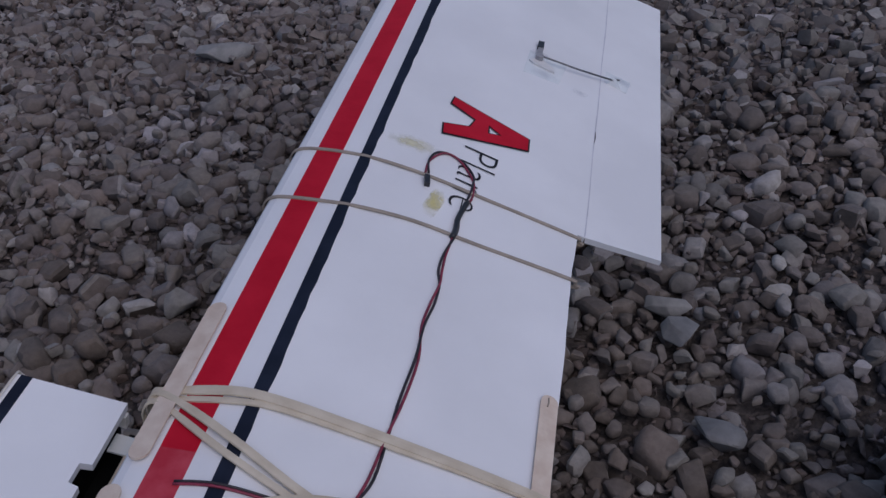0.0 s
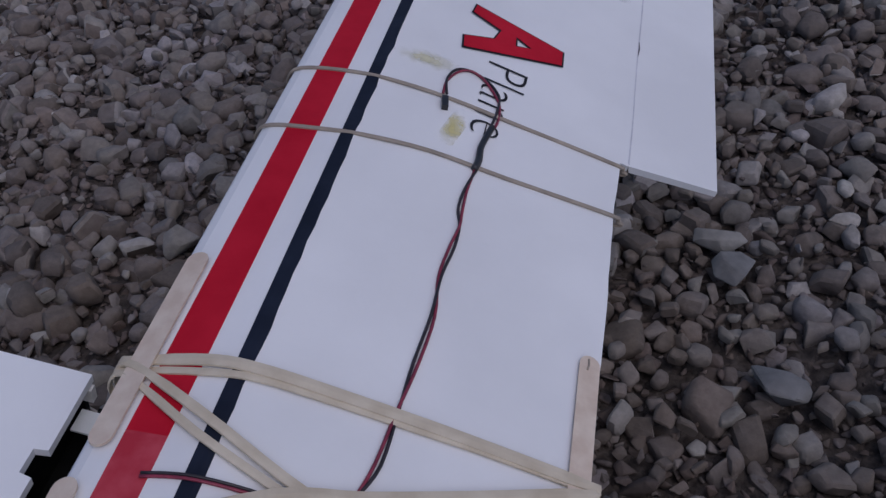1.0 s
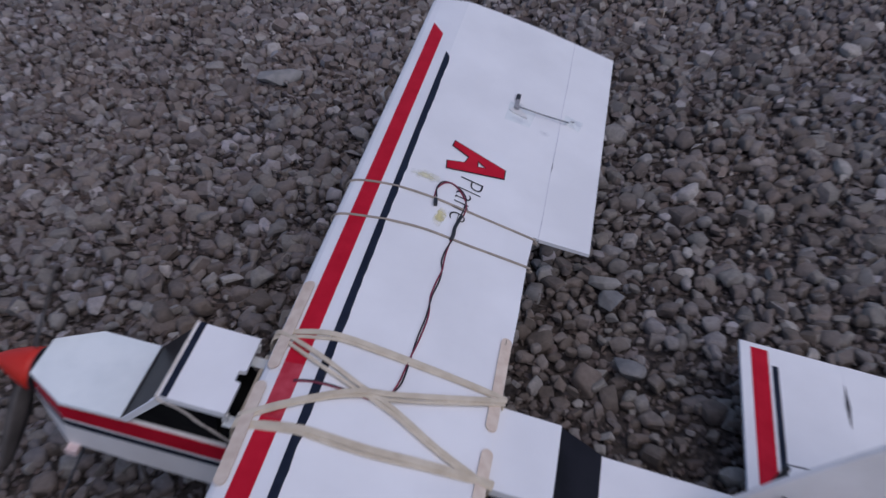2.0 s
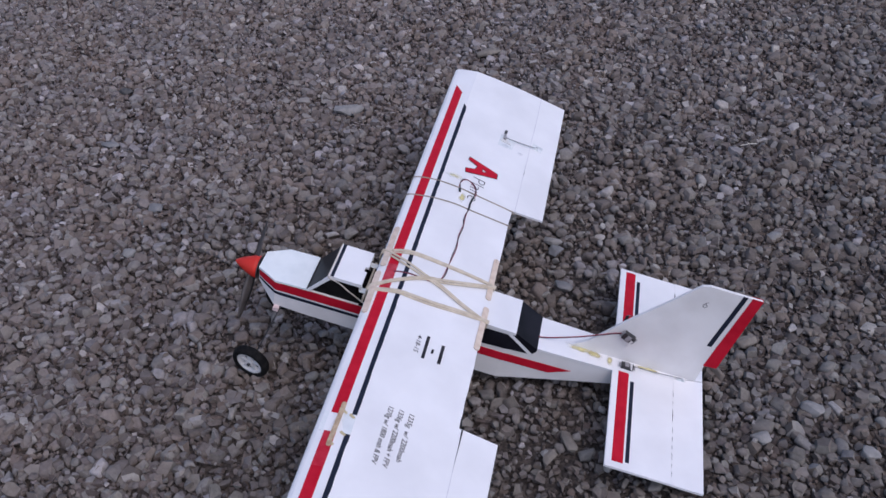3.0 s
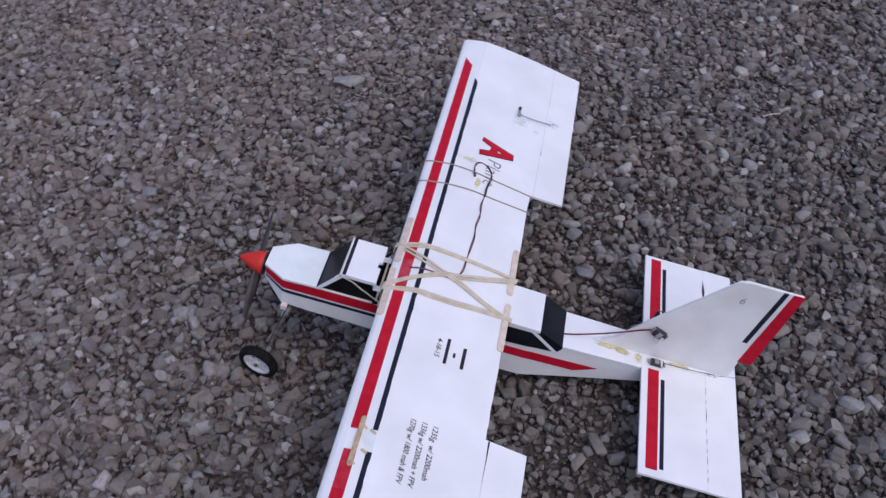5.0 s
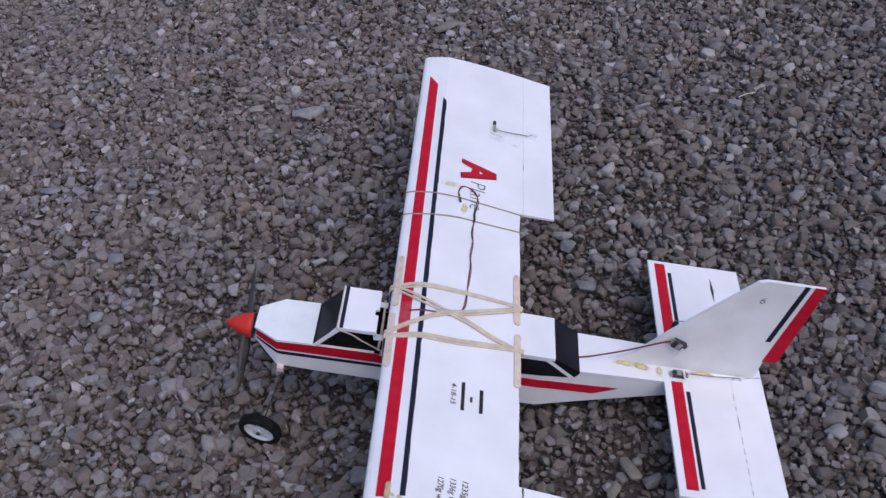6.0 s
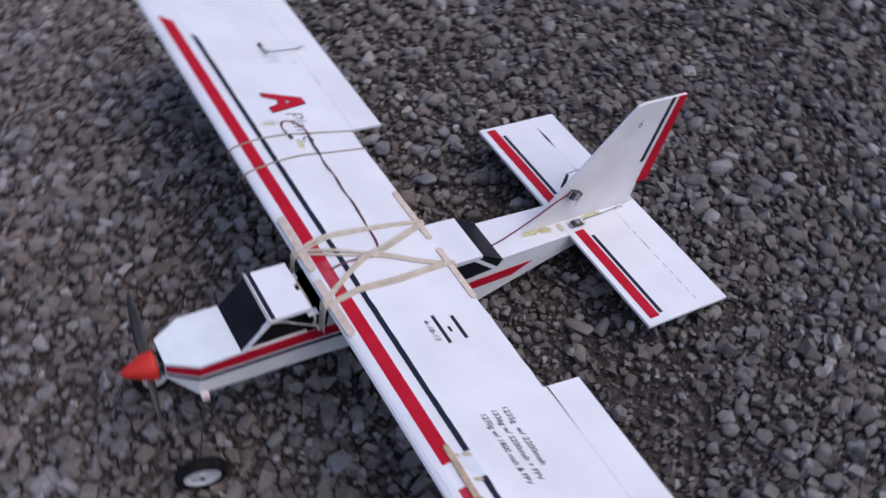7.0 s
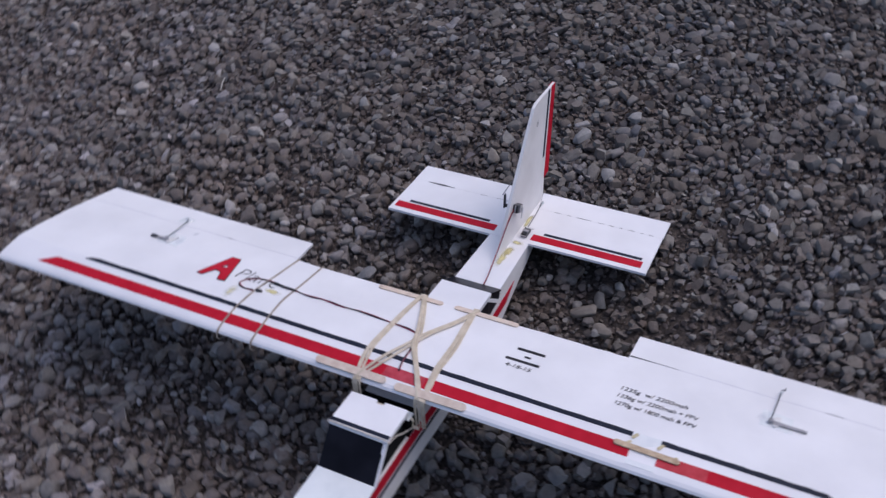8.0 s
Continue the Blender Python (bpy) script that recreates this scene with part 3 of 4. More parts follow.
# the large letter with its dark outline
def letter(grow, lift, mat, name, label=""):
    feet = [(0.099, 0.414), (0.168, 0.393), (0.169, 0.376), (0.099, 0.357), (0.097, 0.371), (0.118, 0.379), (0.121, 0.392), (0.098, 0.403)]
    hole = [(0.133, 0.3905), (0.145, 0.383), (0.134, 0.3795)]
    bm = bmesh.new()
    cx, cy = sum(p[0] for p in feet) / 8, sum(p[1] for p in feet) / 8

    def ring(pts, g):
        out = []
        for i, (x, y) in enumerate(pts):
            px, py = pts[i - 1]
            qx, qy = pts[(i + 1) % len(pts)]
            d1, d2 = Vector((x - px, y - py)).normalized(), Vector((qx - x, qy - y)).normalized()
            n1, n2 = Vector((-d1.y, d1.x)), Vector((-d2.y, d2.x))
            m = (n1 + n2)
            m = m / max(0.5, m.dot(n1)) * g
            out.append((x + m.x, y + m.y))
        return out

    outer, inner = ring(feet, grow), ring(hole, -grow)
    edges = []
    for loop in (outer, inner):
        vs = [bm.verts.new((x, y, wing_z(x) + lift)) for x, y in loop]
        edges += [bm.edges.new((vs[i], vs[(i + 1) % len(vs)])) for i in range(len(vs))]
    bmesh.ops.triangle_fill(bm, use_beauty=True, edges=edges)
    return part(name, bm, mat, wing, label)


letter(0.0011, 0.0010, INK, "letter_outline", "black outline of the large letter A")
letter(-0.0003, 0.0014, RED, "letter", "large red hand-painted letter A")
writing("Plane", 0.118, 0.356, 0.031, "word", thin=0.0009, slant=0.12, label="thin black hand-written word", stretch=0.9)
writing("4-18-15", 0.1085, -0.139, 0.0085, "date", thin=-0.0001, slant=0.16, stretch=1.05)
writing("1235g  w/ 2200mah", 0.1345, -0.306, 0.0088, "note_line", thin=-0.0001, slant=0.16, stretch=0.98)
writing("1336g w/ 2200mah + FPV", 0.1165, -0.306, 0.0088, "note_line", thin=-0.0001, slant=0.16, stretch=0.88)
writing("1270g w/ 1800 mah & FPV", 0.0985, -0.307, 0.0088, "note_line", thin=-0.0001, slant=0.16, stretch=0.85)
for x, y0, y1, h in ((0.157, -0.142, -0.186, 0.0062), (0.1410, -0.159, -0.169, 0.0042), (0.1275, -0.134, -0.187, 0.0058)):
    part("writing_bar", ribbon(on_wing([(x, y0), (x, (y0 + y1) / 2), (x, y1)], 0.0003), h, 0.0003, (1, 0, 0)), INK, wing, "unreadable black scribble as a plain bar")


# craft sticks that keep the rubber bands off the foam
def stick(name, x, y0, y1, skew=0.0, width=0.0112, mat=WOOD, lift=0.0004, label="pale wooden craft stick with round ends"):
    n, r = 8, width / 2
    lo, hi = min(y0, y1), max(y0, y1)
    ring = [(r * math.cos(math.pi * k / n), hi - r + r * math.sin(math.pi * k / n)) for k in range(n + 1)]
    ring += [(-r * math.cos(math.pi * k / n), lo + r - r * math.sin(math.pi * k / n)) for k in range(n + 1)]
    x = max(x, 0.0)
    slope = (wing_z(x + 0.005) - wing_z(x - 0.003)) / 0.008 if x > 0.02 else 0.35
    z0 = wing_z(x) + lift + (0.0012 if x < 0.02 else 0)

    def put(u, v, d):
        w = skew * (v - (lo + hi) / 2)
        return (x + u + w, v, z0 + slope * u + d)

    bm = prism(ring, put, 0, 0.0019)
    return part(name, bevelled(bm, 0.0004), mat, wing, label)


stick("craft_stick", 0.005, 0.003, 0.1205, 0.0)
stick("craft_stick", 0.003, -0.013, -0.1245, -0.02)
st = stick("craft_stick", 0.2135, 0.011, 0.1285, -0.015)
part("knot", tube([(0.2115, 0.119, wing_z(0.2115) + 0.0022), (0.2122, 0.1225, wing_z(0.212) + 0.0024), (0.2118, 0.126, wing_z(0.212) + 0.0023)], 0.0006, 5), BAND_DARK, st)
stick("craft_stick", 0.2155, -0.0095, -0.1205, 0.0)


# rubber bands over the wing
def band(points, width, name="rubber_band", mat=BAND, tuck=True, lift=0.0018, thick=0.001, tuck_y=None):
    path = on_wing(points, lift)
    if tuck:
        (x0, y0, z0), (x1, y1, z1) = path[0], path[-1]
        ta, tb = tuck_y or (y0, y1)
        path = [(-0.004, ta, -0.049), (-0.0065, (y0 + ta) / 2, -0.018), (-0.0065, y0, 0.004)] + path + [(x1 + 0.005, y1, z1 - 0.003), (x1 + 0.003, (y1 + tb) / 2, -0.02), (x1 - 0.006, tb, -0.04)]
    path = smooth_path(path, 4)
    # the bands draw together where they turn down to the pegs
    return part(name, ribbon(path, [width * (1.0 if 0.012 < p.x < 0.21 else 0.55 if p.z < -0.006 else 0.8) for p in path], thick), mat, wing)


band([(0.001, 0.050), (0.036, 0.0555), (0.061, 0.056), (0.096, 0.0555), (0.133, 0.055), (0.169, 0.054), (0.218, 0.053)], 0.0065)
band([(0.001, 0.045), (0.036, 0.049), (0.061, 0.0515), (0.096, 0.0515), (0.133, 0.0515), (0.169, 0.0515), (0.218, 0.051)], 0.004, lift=0.001)
band([(0.003, 0.046), (0.044, 0.026), (0.086, 0.0075), (0.124, -0.006), (0.172, -0.030), (0.219, -0.046)], 0.005, lift=0.003)
band([(0.003, 0.040), (0.044, 0.017), (0.086, 0.0015), (0.124, -0.011), (0.172, -0.034), (0.219, -0.048)], 0.0042, lift=0.0022)
band([(0.0, -0.050), (0.036, -0.031), (0.084, -0.002), (0.121, 0.0095), (0.167, 0.0265), (0.217, 0.047)], 0.0062, lift=0.0036)
band([(0.0, -0.055), (0.036, -0.034), (0.084, -0.0065), (0.121, 0.0035), (0.167, 0.021), (0.217, 0.043)], 0.004, lift=0.0026)
band([(0.0, -0.060), (0.046, -0.0565), (0.079, -0.0555), (0.117, -0.054), (0.168, -0.048), (0.22, -0.043)], 0.0075, lift=0.002)
band([(0.0, -0.064), (0.046, -0.061), (0.079, -0.0615), (0.117, -0.060), (0.168, -0.053), (0.22, -0.046)], 0.004, lift=0.001)
for y0, y1 in ((0.2965, 0.292), (0.234, 0.243)):
    ring = on_wing([(0.003, y0), (0.03, y0), (0.06, y0 * 0.8 + y1 * 0.2), (0.1, (y0 + y1) / 2 + 0.002), (0.15, (y0 + 2 * y1) / 3), (0.2165, y1)], 0.0004)
    ring = [(0.02, y0, -0.0175), (-0.0035, y0, -0.010), (-0.0052, y0, 0.001)] + ring + [(0.2202, y1, -0.0065), (0.2165, y1, -0.0105), (0.12, y1, -0.0165)]
    part("rubber_band", ribbon(smooth_path(ring, 4), 0.0030, 0.001), BAND_DARK, wing, "narrow tan rubber band round the wing")

# the lead that runs over the wing
lead = [(0.0975, 0.299), (0.096, 0.314), (0.101, 0.328), (0.110, 0.332), (0.121, 0.327), (0.130, 0.316), (0.1335, 0.305), (0.1335, 0.287), (0.130, 0.272), (0.129, 0.257), (0.130, 0.243), (0.127, 0.218),
        (0.127, 0.200), (0.129, 0.187), (0.128, 0.169), (0.126, 0.146), (0.128, 0.119), (0.126, 0.086), (0.124, 0.058), (0.122, 0.028), (0.117, 0.010)]
for k, (mat, name) in enumerate(((WIRE_RED, "red_wire"), (WIRE_DARK, "dark_wire"))):
    # the two strands wind loosely round each other
    wav = [(x + (k - 0.5) * 0.0027 * math.cos(1.3 * i + 0.4), y + (k - 0.5) * 0.0006, wing_z(x) + 0.0012 + (k - 0.5) * 0.0006 * math.sin(1.3 * i)) for i, (x, y) in enumerate(lead)]
    part(name, tube(smooth_path(wav, 4), 0.0009, 7), mat, wing, smooth=True)
    tail = [(x, y + (k - 0.5) * 0.0016, wing_z(x) + 0.0010) for x, y in ((0.1, -0.003), (0.075, -0.002), (0.053, -0.003), (0.04, -0.004), (0.029, -0.006))]
    part(name, tube(smooth_path(tail, 3), 0.0008, 7), mat, wing, smooth=True)
part("shrink_sleeve", tube(smooth_path(on_wing([(0.1325, 0.281), (0.1305, 0.270), (0.129, 0.258), (0.1295, 0.246), (0.1285, 0.237)], 0.002), 4), 0.0021, 9), PLASTIC_BLACK, wing, "black heat-shrink sleeve on the wire", smooth=True)
part("plug", bevelled(prism([(0.0985, 0.283), (0.1025, 0.284), (0.1005, 0.294), (0.0965, 0.293)], lambda u, v, d: (u, v, wing_z(u) + d), 0.0003, 0.0042), 0.0008), PLASTIC_BLACK, wing, "small black plug at the wire's end")


def blob(points, radius, put, mat, name, parent, label=""):
    """A smear: a low, uneven mound along points."""
    bm = bmesh.new()
    n = 20
    cx, cy = sum(p[0] for p in points) / len(points), sum(p[1] for p in points) / len(points)
    rim, mid = [], []
    for k in range(n):
        a = k * math.tau / n
        d = Vector((math.cos(a), math.sin(a)))
        reach = max(points, key=lambda p: Vector((p[0] - cx, p[1] - cy)).dot(d))
        r = radius * (0.8 + 0.35 * noise.noise(Vector((cx * 90 + d.x * 1.7, cy * 90 + d.y * 1.7, 0))))
        rim.append(bm.verts.new(put(reach[0] + d.x * r, reach[1] + d.y * r, 0.0002)))
        mid.append(bm.verts.new(put(reach[0] + d.x * r * 0.7, reach[1] + d.y * r * 0.7, 0.0006)))
    for k in range(n):
        bm.faces.new((rim[k], rim[(k + 1) % n], mid[(k + 1) % n], mid[k]))
    bm.faces.new(mid)
    return part(name, bm, mat, parent, label)


on_top = lambda u, v, d: (u, v, wing_z(u) + d)
blob([(0.106, 0.255), (0.109, 0.268), (0.112, 0.284)], 0.0075, on_top, GLUE_SOFT, "glue_stain", wing, "soft yellow glue stain")
blob([(0.064, 0.333), (0.080, 0.329), (0.096, 0.331)], 0.012, on_top, GLUE_FAINT, "glue_stain", wing, "faint yellow glue stain")
for x, y, r in ((0.168, 0.513, 0.013), (0.162, 0.545, 0.009), (0.205, 0.505, 0.006), (0.168, -0.500, 0.012), (0.245, 0.56, 0.008)):
    blob([(x - 0.006, y), (x + 0.008, y - 0.004)], r, lambda u, v, d: (u, v, wing_z(u) + d + 0.0003), SHADE_SMUDGE, "smudge", wing, "faint grey smudge")

# clear tape and the splinted repair in the port leading edge
part("tape_patch", prism([(0.004, -0.352), (0.054, -0.349), (0.055, -0.388), (0.004, -0.390)], lambda u, v, d: (u, v, wing_z(u) + d), 0.0003, 0.0009), TAPE, wing, "clear repair tape across the stripes")
stick("splint_stick", 0.0285, -0.329, -0.418, 0.02, 0.0078, SPLINT, 0.0012, "broken wooden stick glued over a repair")
for gx, gy in ((0.031, -0.345), (0.045, -0.351), (0.04, -0.387), (0.027, -0.408)):
    blob([(gx, gy), (gx + 0.006, gy - 0.004)], 0.003, lambda u, v, d: (u, v, wing_z(u) + d + 0.001), GLUE, "glue_spot", wing, "yellowed glue")


# aileron servos: an arm standing out of the wing, a rod and a horn on the aileron
def aileron_servo(side, y, arm, end):
    """side; the shaft's place, the length of the arm and the place of the horn along the span."""
    z, reach = wing_z(0.16), 0.237 if side > 0 else 0.2445
    out = lambda u, v, d: (u, v, wing_z(u) + d)
    part("servo_base", bevelled(prism([(0.153, y - 0.007), (0.158, y - 0.011), (0.179, y - 0.013), (0.178, y - 0.007), (0.163, y + 0.004)], out, 0.0002, 0.0022), 0.0006), PLASTIC_WHITE, wing, "white plastic servo edge under the film")
    part("servo_arm", bevelled(prism([(0.1585, y - side * 0.003), (0.1650, y - side * 0.003), (0.1632, y + side * arm), (0.1592, y + side * arm)], lambda u, v, d: (u, v, z + d), 0.0006, 0.0032), 0.0007), PLASTIC_GREY, wing)
    if side > 0:
        part("arm_tip", bevelled(prism([(0.158, y + 0.021), (0.1642, y + 0.021), (0.1638, y + arm + 0.001), (0.1582, y + arm + 0.001)], lambda u, v, d: (u, v, z + d), 0.0002, 0.0038), 0.0005), PLASTIC_BLACK, wing)
    part("arm_hub", tube([(0.162, y, z), (0.162, y, z + 0.0062)], 0.0038, 12), PLASTIC_GREY, wing)
    rod = [(0.1640, y, z + 0.0055), (0.168, y, z + 0.0050), (0.2, y * 0.55 + end * 0.45, wing_z(0.2) + 0.0050), (reach, end, wing_z(reach) + 0.0055), (reach + 0.0005, end + side * 0.004, wing_z(reach) + 0.005), (reach + 0.006, end + side * 0.0045, wing_z(reach) + 0.005)]
    part("push_rod", tube(rod, 0.0009, 6), STEEL, wing, "thin steel push rod", smooth=True)
    part("control_horn", bevelled(prism([(0.232, 0.0), (0.246, 0.0), (0.2395, 0.0075), (0.2355, 0.0075)], lambda u, v, d: (u, end + d, wing_z(u) + v), -0.0008, 0.0008), 0.0003), TAPE, wing, "clear plastic control horn")
    part("film_patch", prism([(0.15, y - 0.030), (0.185, y - 0.028), (0.19, y + 0.012), (0.152, y + 0.014)], out, 0.0001, 0.00035), TAPE, wing, "clear film over the servo")
    if side > 0:
        part("film_patch", prism([(0.229, end), (0.252, end - side * 0.004), (0.256, end + side * 0.020), (0.230, end + side * 0.022)], out, 0.0001, 0.00035), TAPE, wing, "clear film under the horn")


aileron_servo(1, 0.531, 0.032, 0.544)
aileron_servo(-1, -0.512, 0.048, -0.517)


# ---- fuselage ----
def loft(sections):
    """A box body: sections of x, half width, top and bottom."""
    bm = bmesh.new()
    rows = [[bm.verts.new(p) for p in ((x, -w, zt), (x, w, zt), (x, w * 0.985, zb), (x, -w * 0.985, zb))] for x, w, zt, zb in sections]
    for a, b in zip(rows, rows[1:]):
        for k in range(4):
            bm.faces.new((a[k], a[(k + 1) % 4], b[(k + 1) % 4], b[k]))
    bm.faces.new(rows[0])
    bm.faces.new(rows[-1][::-1])
    return bm


W = 0.0445
HULL = [(-0.222, 0.0215, -0.066, -0.094), (-0.205, 0.032, -0.065, -0.108), (-0.182, 0.0445, -0.0635, -0.127), (-0.122, W, -0.062, -0.130), (0.0120, W, -0.060, -0.1315), (0.0125, W, -0.030, -0.1315),
        (0.216, W, -0.024, -0.140), (0.2165, W, -0.0135, -0.140), (0.27, W, -0.0135, -0.1405), (0.281, 0.0435, -0.0140, -0.139), (0.328, 0.042, -0.0385, -0.123), (0.40, 0.0395, -0.0385, -0.100), (0.482, 0.037, -0.0385, -0.0745), (0.630, 0.020, -0.0395, -0.056)]
fuselage = part("fuselage", bevelled(loft(HULL), 0.0008), FOAM_DIRTY, airplane, "white foam-board box fuselage with a low belly")


def hull_at(x, k):
    return float(np.interp(x, [s[0] for s in HULL], [s[k] for s in HULL]))


def side_panel(outline, name, mat, side, lift=0.0004, thick=0.0006, label="", steps=1):
    """A flat piece on the fuselage's side: an outline of x and z."""
    pts = []
    for (x0, z0), (x1, z1) in zip(outline, outline[1:] + outline[:1]):
        for k in range(steps):
            pts.append((x0 + (x1 - x0) * k / steps, z0 + (z1 - z0) * k / steps))
    return part(name, prism(pts, lambda u, v, d: (u, side * (hull_at(u, 1) + d), v), lift - thick, lift), mat, fuselage, label)


def side_strip(xs, top, bottom, name, mat, side, lift=0.0005, label=""):
    """A painted strip along the fuselage's side, between an upper and a lower line of x and z."""
    bm = bmesh.new()
    line = lambda pts, x: float(np.interp(x, [p[0] for p in pts], [p[1] for p in pts]))
    corners = sorted({h[0] for h in HULL if xs[0] < h[0] < xs[1]} | {p[0] for p in top + bottom if xs[0] <= p[0] <= xs[1]} | set(xs))
    rows = []
    for x in corners:
        y = hull_at(x, 1)
        rows.append([bm.verts.new((x, side * (y + d), z)) for d, z in ((-0.0006, line(top, x)), (lift, line(top, x)), (lift, line(bottom, x) - 1e-5), (-0.0006, line(bottom, x) - 1e-5))])
    for a, b in zip(rows, rows[1:]):
        for k in range(4):
            bm.faces.new((a[k], a[(k + 1) % 4], b[(k + 1) % 4], b[k]))
    bm.faces.new(rows[0])
    bm.faces.new(rows[-1][::-1])
    return part(name, bm, mat, fuselage, label)


# hood, cut to the tapering nose
part("hood", bevelled(prism([(-0.2235, -0.0225), (-0.2235, 0.0225), (-0.1825, 0.0465), (-0.122, 0.0460), (-0.122, -0.0460), (-0.1825, -0.0465)], lambda u, v, d: (u, v, np.interp(u, [-0.2235, -0.122], [-0.0655, -0.0615]) + d), 0, 0.0045), 0.0008), FOAM_COOL, fuselage, "cool white foam hood")
part("motor_mount", tube([(-0.2235, 0, -0.085), (-0.2225, 0, -0.085), (-0.212, 0, -0.086)], 0.0165, 20), PLASTIC_BLACK, fuselage, "dark motor behind the spinner", smooth=False)
for k in range(3):
    a = 0.5 + k * 2.1
    part("mount_bolt", tube([(-0.2275, 0.012 * math.cos(a), -0.085 + 0.012 * math.sin(a)), (-0.222, 0.012 * math.cos(a), -0.085 + 0.012 * math.sin(a))], 0.0022, 8), STEEL, fuselage)

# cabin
# solid block whose near-black colour paints the shade inside the open cabin
part("cabin_shade", loft([(-0.119, W - 0.004, -0.061, -0.0625), (-0.078, W - 0.004, -0.0125, -0.0625), (-0.030, W - 0.004, -0.0125, -0.0625), (-0.0295, W - 0.004, -0.046, -0.0625), (0.0100, W - 0.004, -0.052, -0.0625)]), VOID, fuselage, "inside of the cabin with its shade painted near-black")
part("windshield", bevelled(prism([(-0.1225, -0.0605), (-0.0830, -0.0088), (-0.0800, -0.0105), (-0.1185, -0.0620)], lambda u, v, d: (u, d, v), -W + 0.0015, W + 0.0012), 0.0006), WINDOW, fuselage, "glossy black windshield")
# the roof hatch has a finger notch in its rear edge
hatch = [(-0.0850, -0.0470), (-0.0838, 0.0460), (-0.0195, 0.046), (-0.0190, 0.004), (-0.0255, 0.003), (-0.0255, -0.009), (-0.0195, -0.010), (-0.0195, -0.044), (-0.0205, -0.0465)]
part("roof_hatch", bevelled(prism(hatch, lambda u, v, d: (u, v, d), -0.0095, -0.0042), 0.0006), FOAM, fuselage, "white foam roof hatch with a finger notch")
part("roof_line", box(-0.0806, -0.0742, -0.0466, 0.0461, -0.0043, -0.0037), BLACK, fuselage, "black painted line across the roof")
for side in (-1, 1):
    if side < 0:
        side_panel([(-0.123, -0.062), (-0.116, -0.062), (-0.0775, -0.0128), (-0.0235, -0.0128), (-0.0235, -0.0085), (-0.083, -0.0085)], "window_pillar", FOAM, side, 0.0012, 0.0045)
    else:
        side_panel([(-0.122, -0.062), (-0.024, -0.062), (-0.024, -0.0095), (-0.083, -0.0095)], "side_window", WINDOW, side, 0.0004, 0.003)
    side_panel([(-0.0235, -0.020), (-0.0185, -0.020), (-0.0185, -0.0105), (-0.0235, -0.0105)], "rear_pillar", FOAM_EDGE, side, 0.0002, 0.004)
    # panel coloured near-black for the shade in the gap below the wing
    side_panel([(-0.0187, -0.061), (0.0122, -0.061), (0.0122, -0.0300), (-0.0187, -0.0300)], "saddle_shade", VOID, side, 0.0, 0.004)
    # band that holds the hatch
    part("hatch_band", ribbon(smooth_path([(-0.0830, side * 0.020, -0.0038), (-0.0830, side * 0.0445, -0.0038), (-0.0815, side * 0.0482, -0.0085), (-0.060, side * 0.0478, -0.0165), (-0.034, side * 0.0478, -0.0330), (-0.0090, side * 0.0476, -0.0480)], 4), 0.0026, 0.0009, (0.6, 0, 0.8)), BAND_PALE, fuselage, "tan rubber band over the roof hatch")
    part("band_peg", tube([(-0.006, side * 0.040, -0.050), (-0.006, side * 0.055, -0.050)], 0.0026, 8), WOOD, fuselage)
    part("band_peg", tube([(0.211, side * 0.040, -0.045), (0.211, side * 0.056, -0.045)], 0.0028, 8), WOOD, fuselage)
    # painted trim
    side_strip((-0.2215, 0.404), [(-0.2215, -0.0690), (-0.182, -0.0635), (-0.02, -0.0615), (0.2, -0.0705), (0.404, -0.0700)], [(-0.2215, -0.0815), (-0.18, -0.0850), (-0.02, -0.0835), (0.2, -0.0905), (0.364, -0.0905), (0.404, -0.0702)], "red_trim", RED, side)
    side_strip((-0.2205, 0.1), [(-0.2205, -0.0850), (-0.176, -0.0895), (-0.02, -0.0885), (0.1, -0.092)], [(-0.2205, -0.0890), (-0.172, -0.0965), (-0.02, -0.0950), (0.1, -0.0985)], "black_trim", BLACK, side)
    # rear side window, its white pillar and the side of the rear window
    side_strip((0.2175, 0.3145), [(0.2175, -0.0190), (0.269, -0.0185), (0.3145, -0.0530)], [(0.2175, -0.0600), (0.3145, -0.0545)], "side_window", WINDOW, side)
    side_strip((0.268, 0.3225), [(0.268, -0.0135), (0.2745, -0.0150), (0.3225, -0.0520)], [(0.268, -0.0180), (0.3145, -0.0545), (0.3225, -0.0535)], "window_pillar", FOAM, side, 0.0009)
    side_strip((0.2755, 0.3285), [(0.2755, -0.0135), (0.281, -0.0140), (0.3285, -0.0385)], [(0.2755, -0.0165), (0.3225, -0.0525), (0.3285, -0.0440)], "rear_window_side", WINDOW, side, 0.0006)
part("hatch_band", ribbon([(-0.0830, -0.021, -0.0038), (-0.0829, 0, -0.0038), (-0.0830, 0.021, -0.0038)], 0.0026, 0.0009, (1, 0, 0)), BAND_PALE, fuselage)
part("wing_band", ribbon(smooth_path([(-0.013, -0.049, -0.045), (-0.0115, -0.044, -0.026), (-0.0105, 0, -0.022), (-0.0115, 0.044, -0.026), (-0.013, 0.049, -0.045)], 5), 0.004, 0.001, (1, 0, 0.4)), BAND, fuselage, "tan rubber band in front of the wing")
# the former's colour carries the shade between hatch and wing
part("former", box(0.0090, 0.0118, -0.0425, 0.0425, -0.062, -0.0305, 0.0005), VOID, fuselage, "front of the wing saddle painted dark for shade")
for y in (0.031, -0.0415):
    part("tape_tab", bevelled(box(-0.0225, -0.006, y - 0.006, y + 0.006, -0.0225, -0.0212), 0.0004), TAPE, fuselage, "crumpled clear tape")

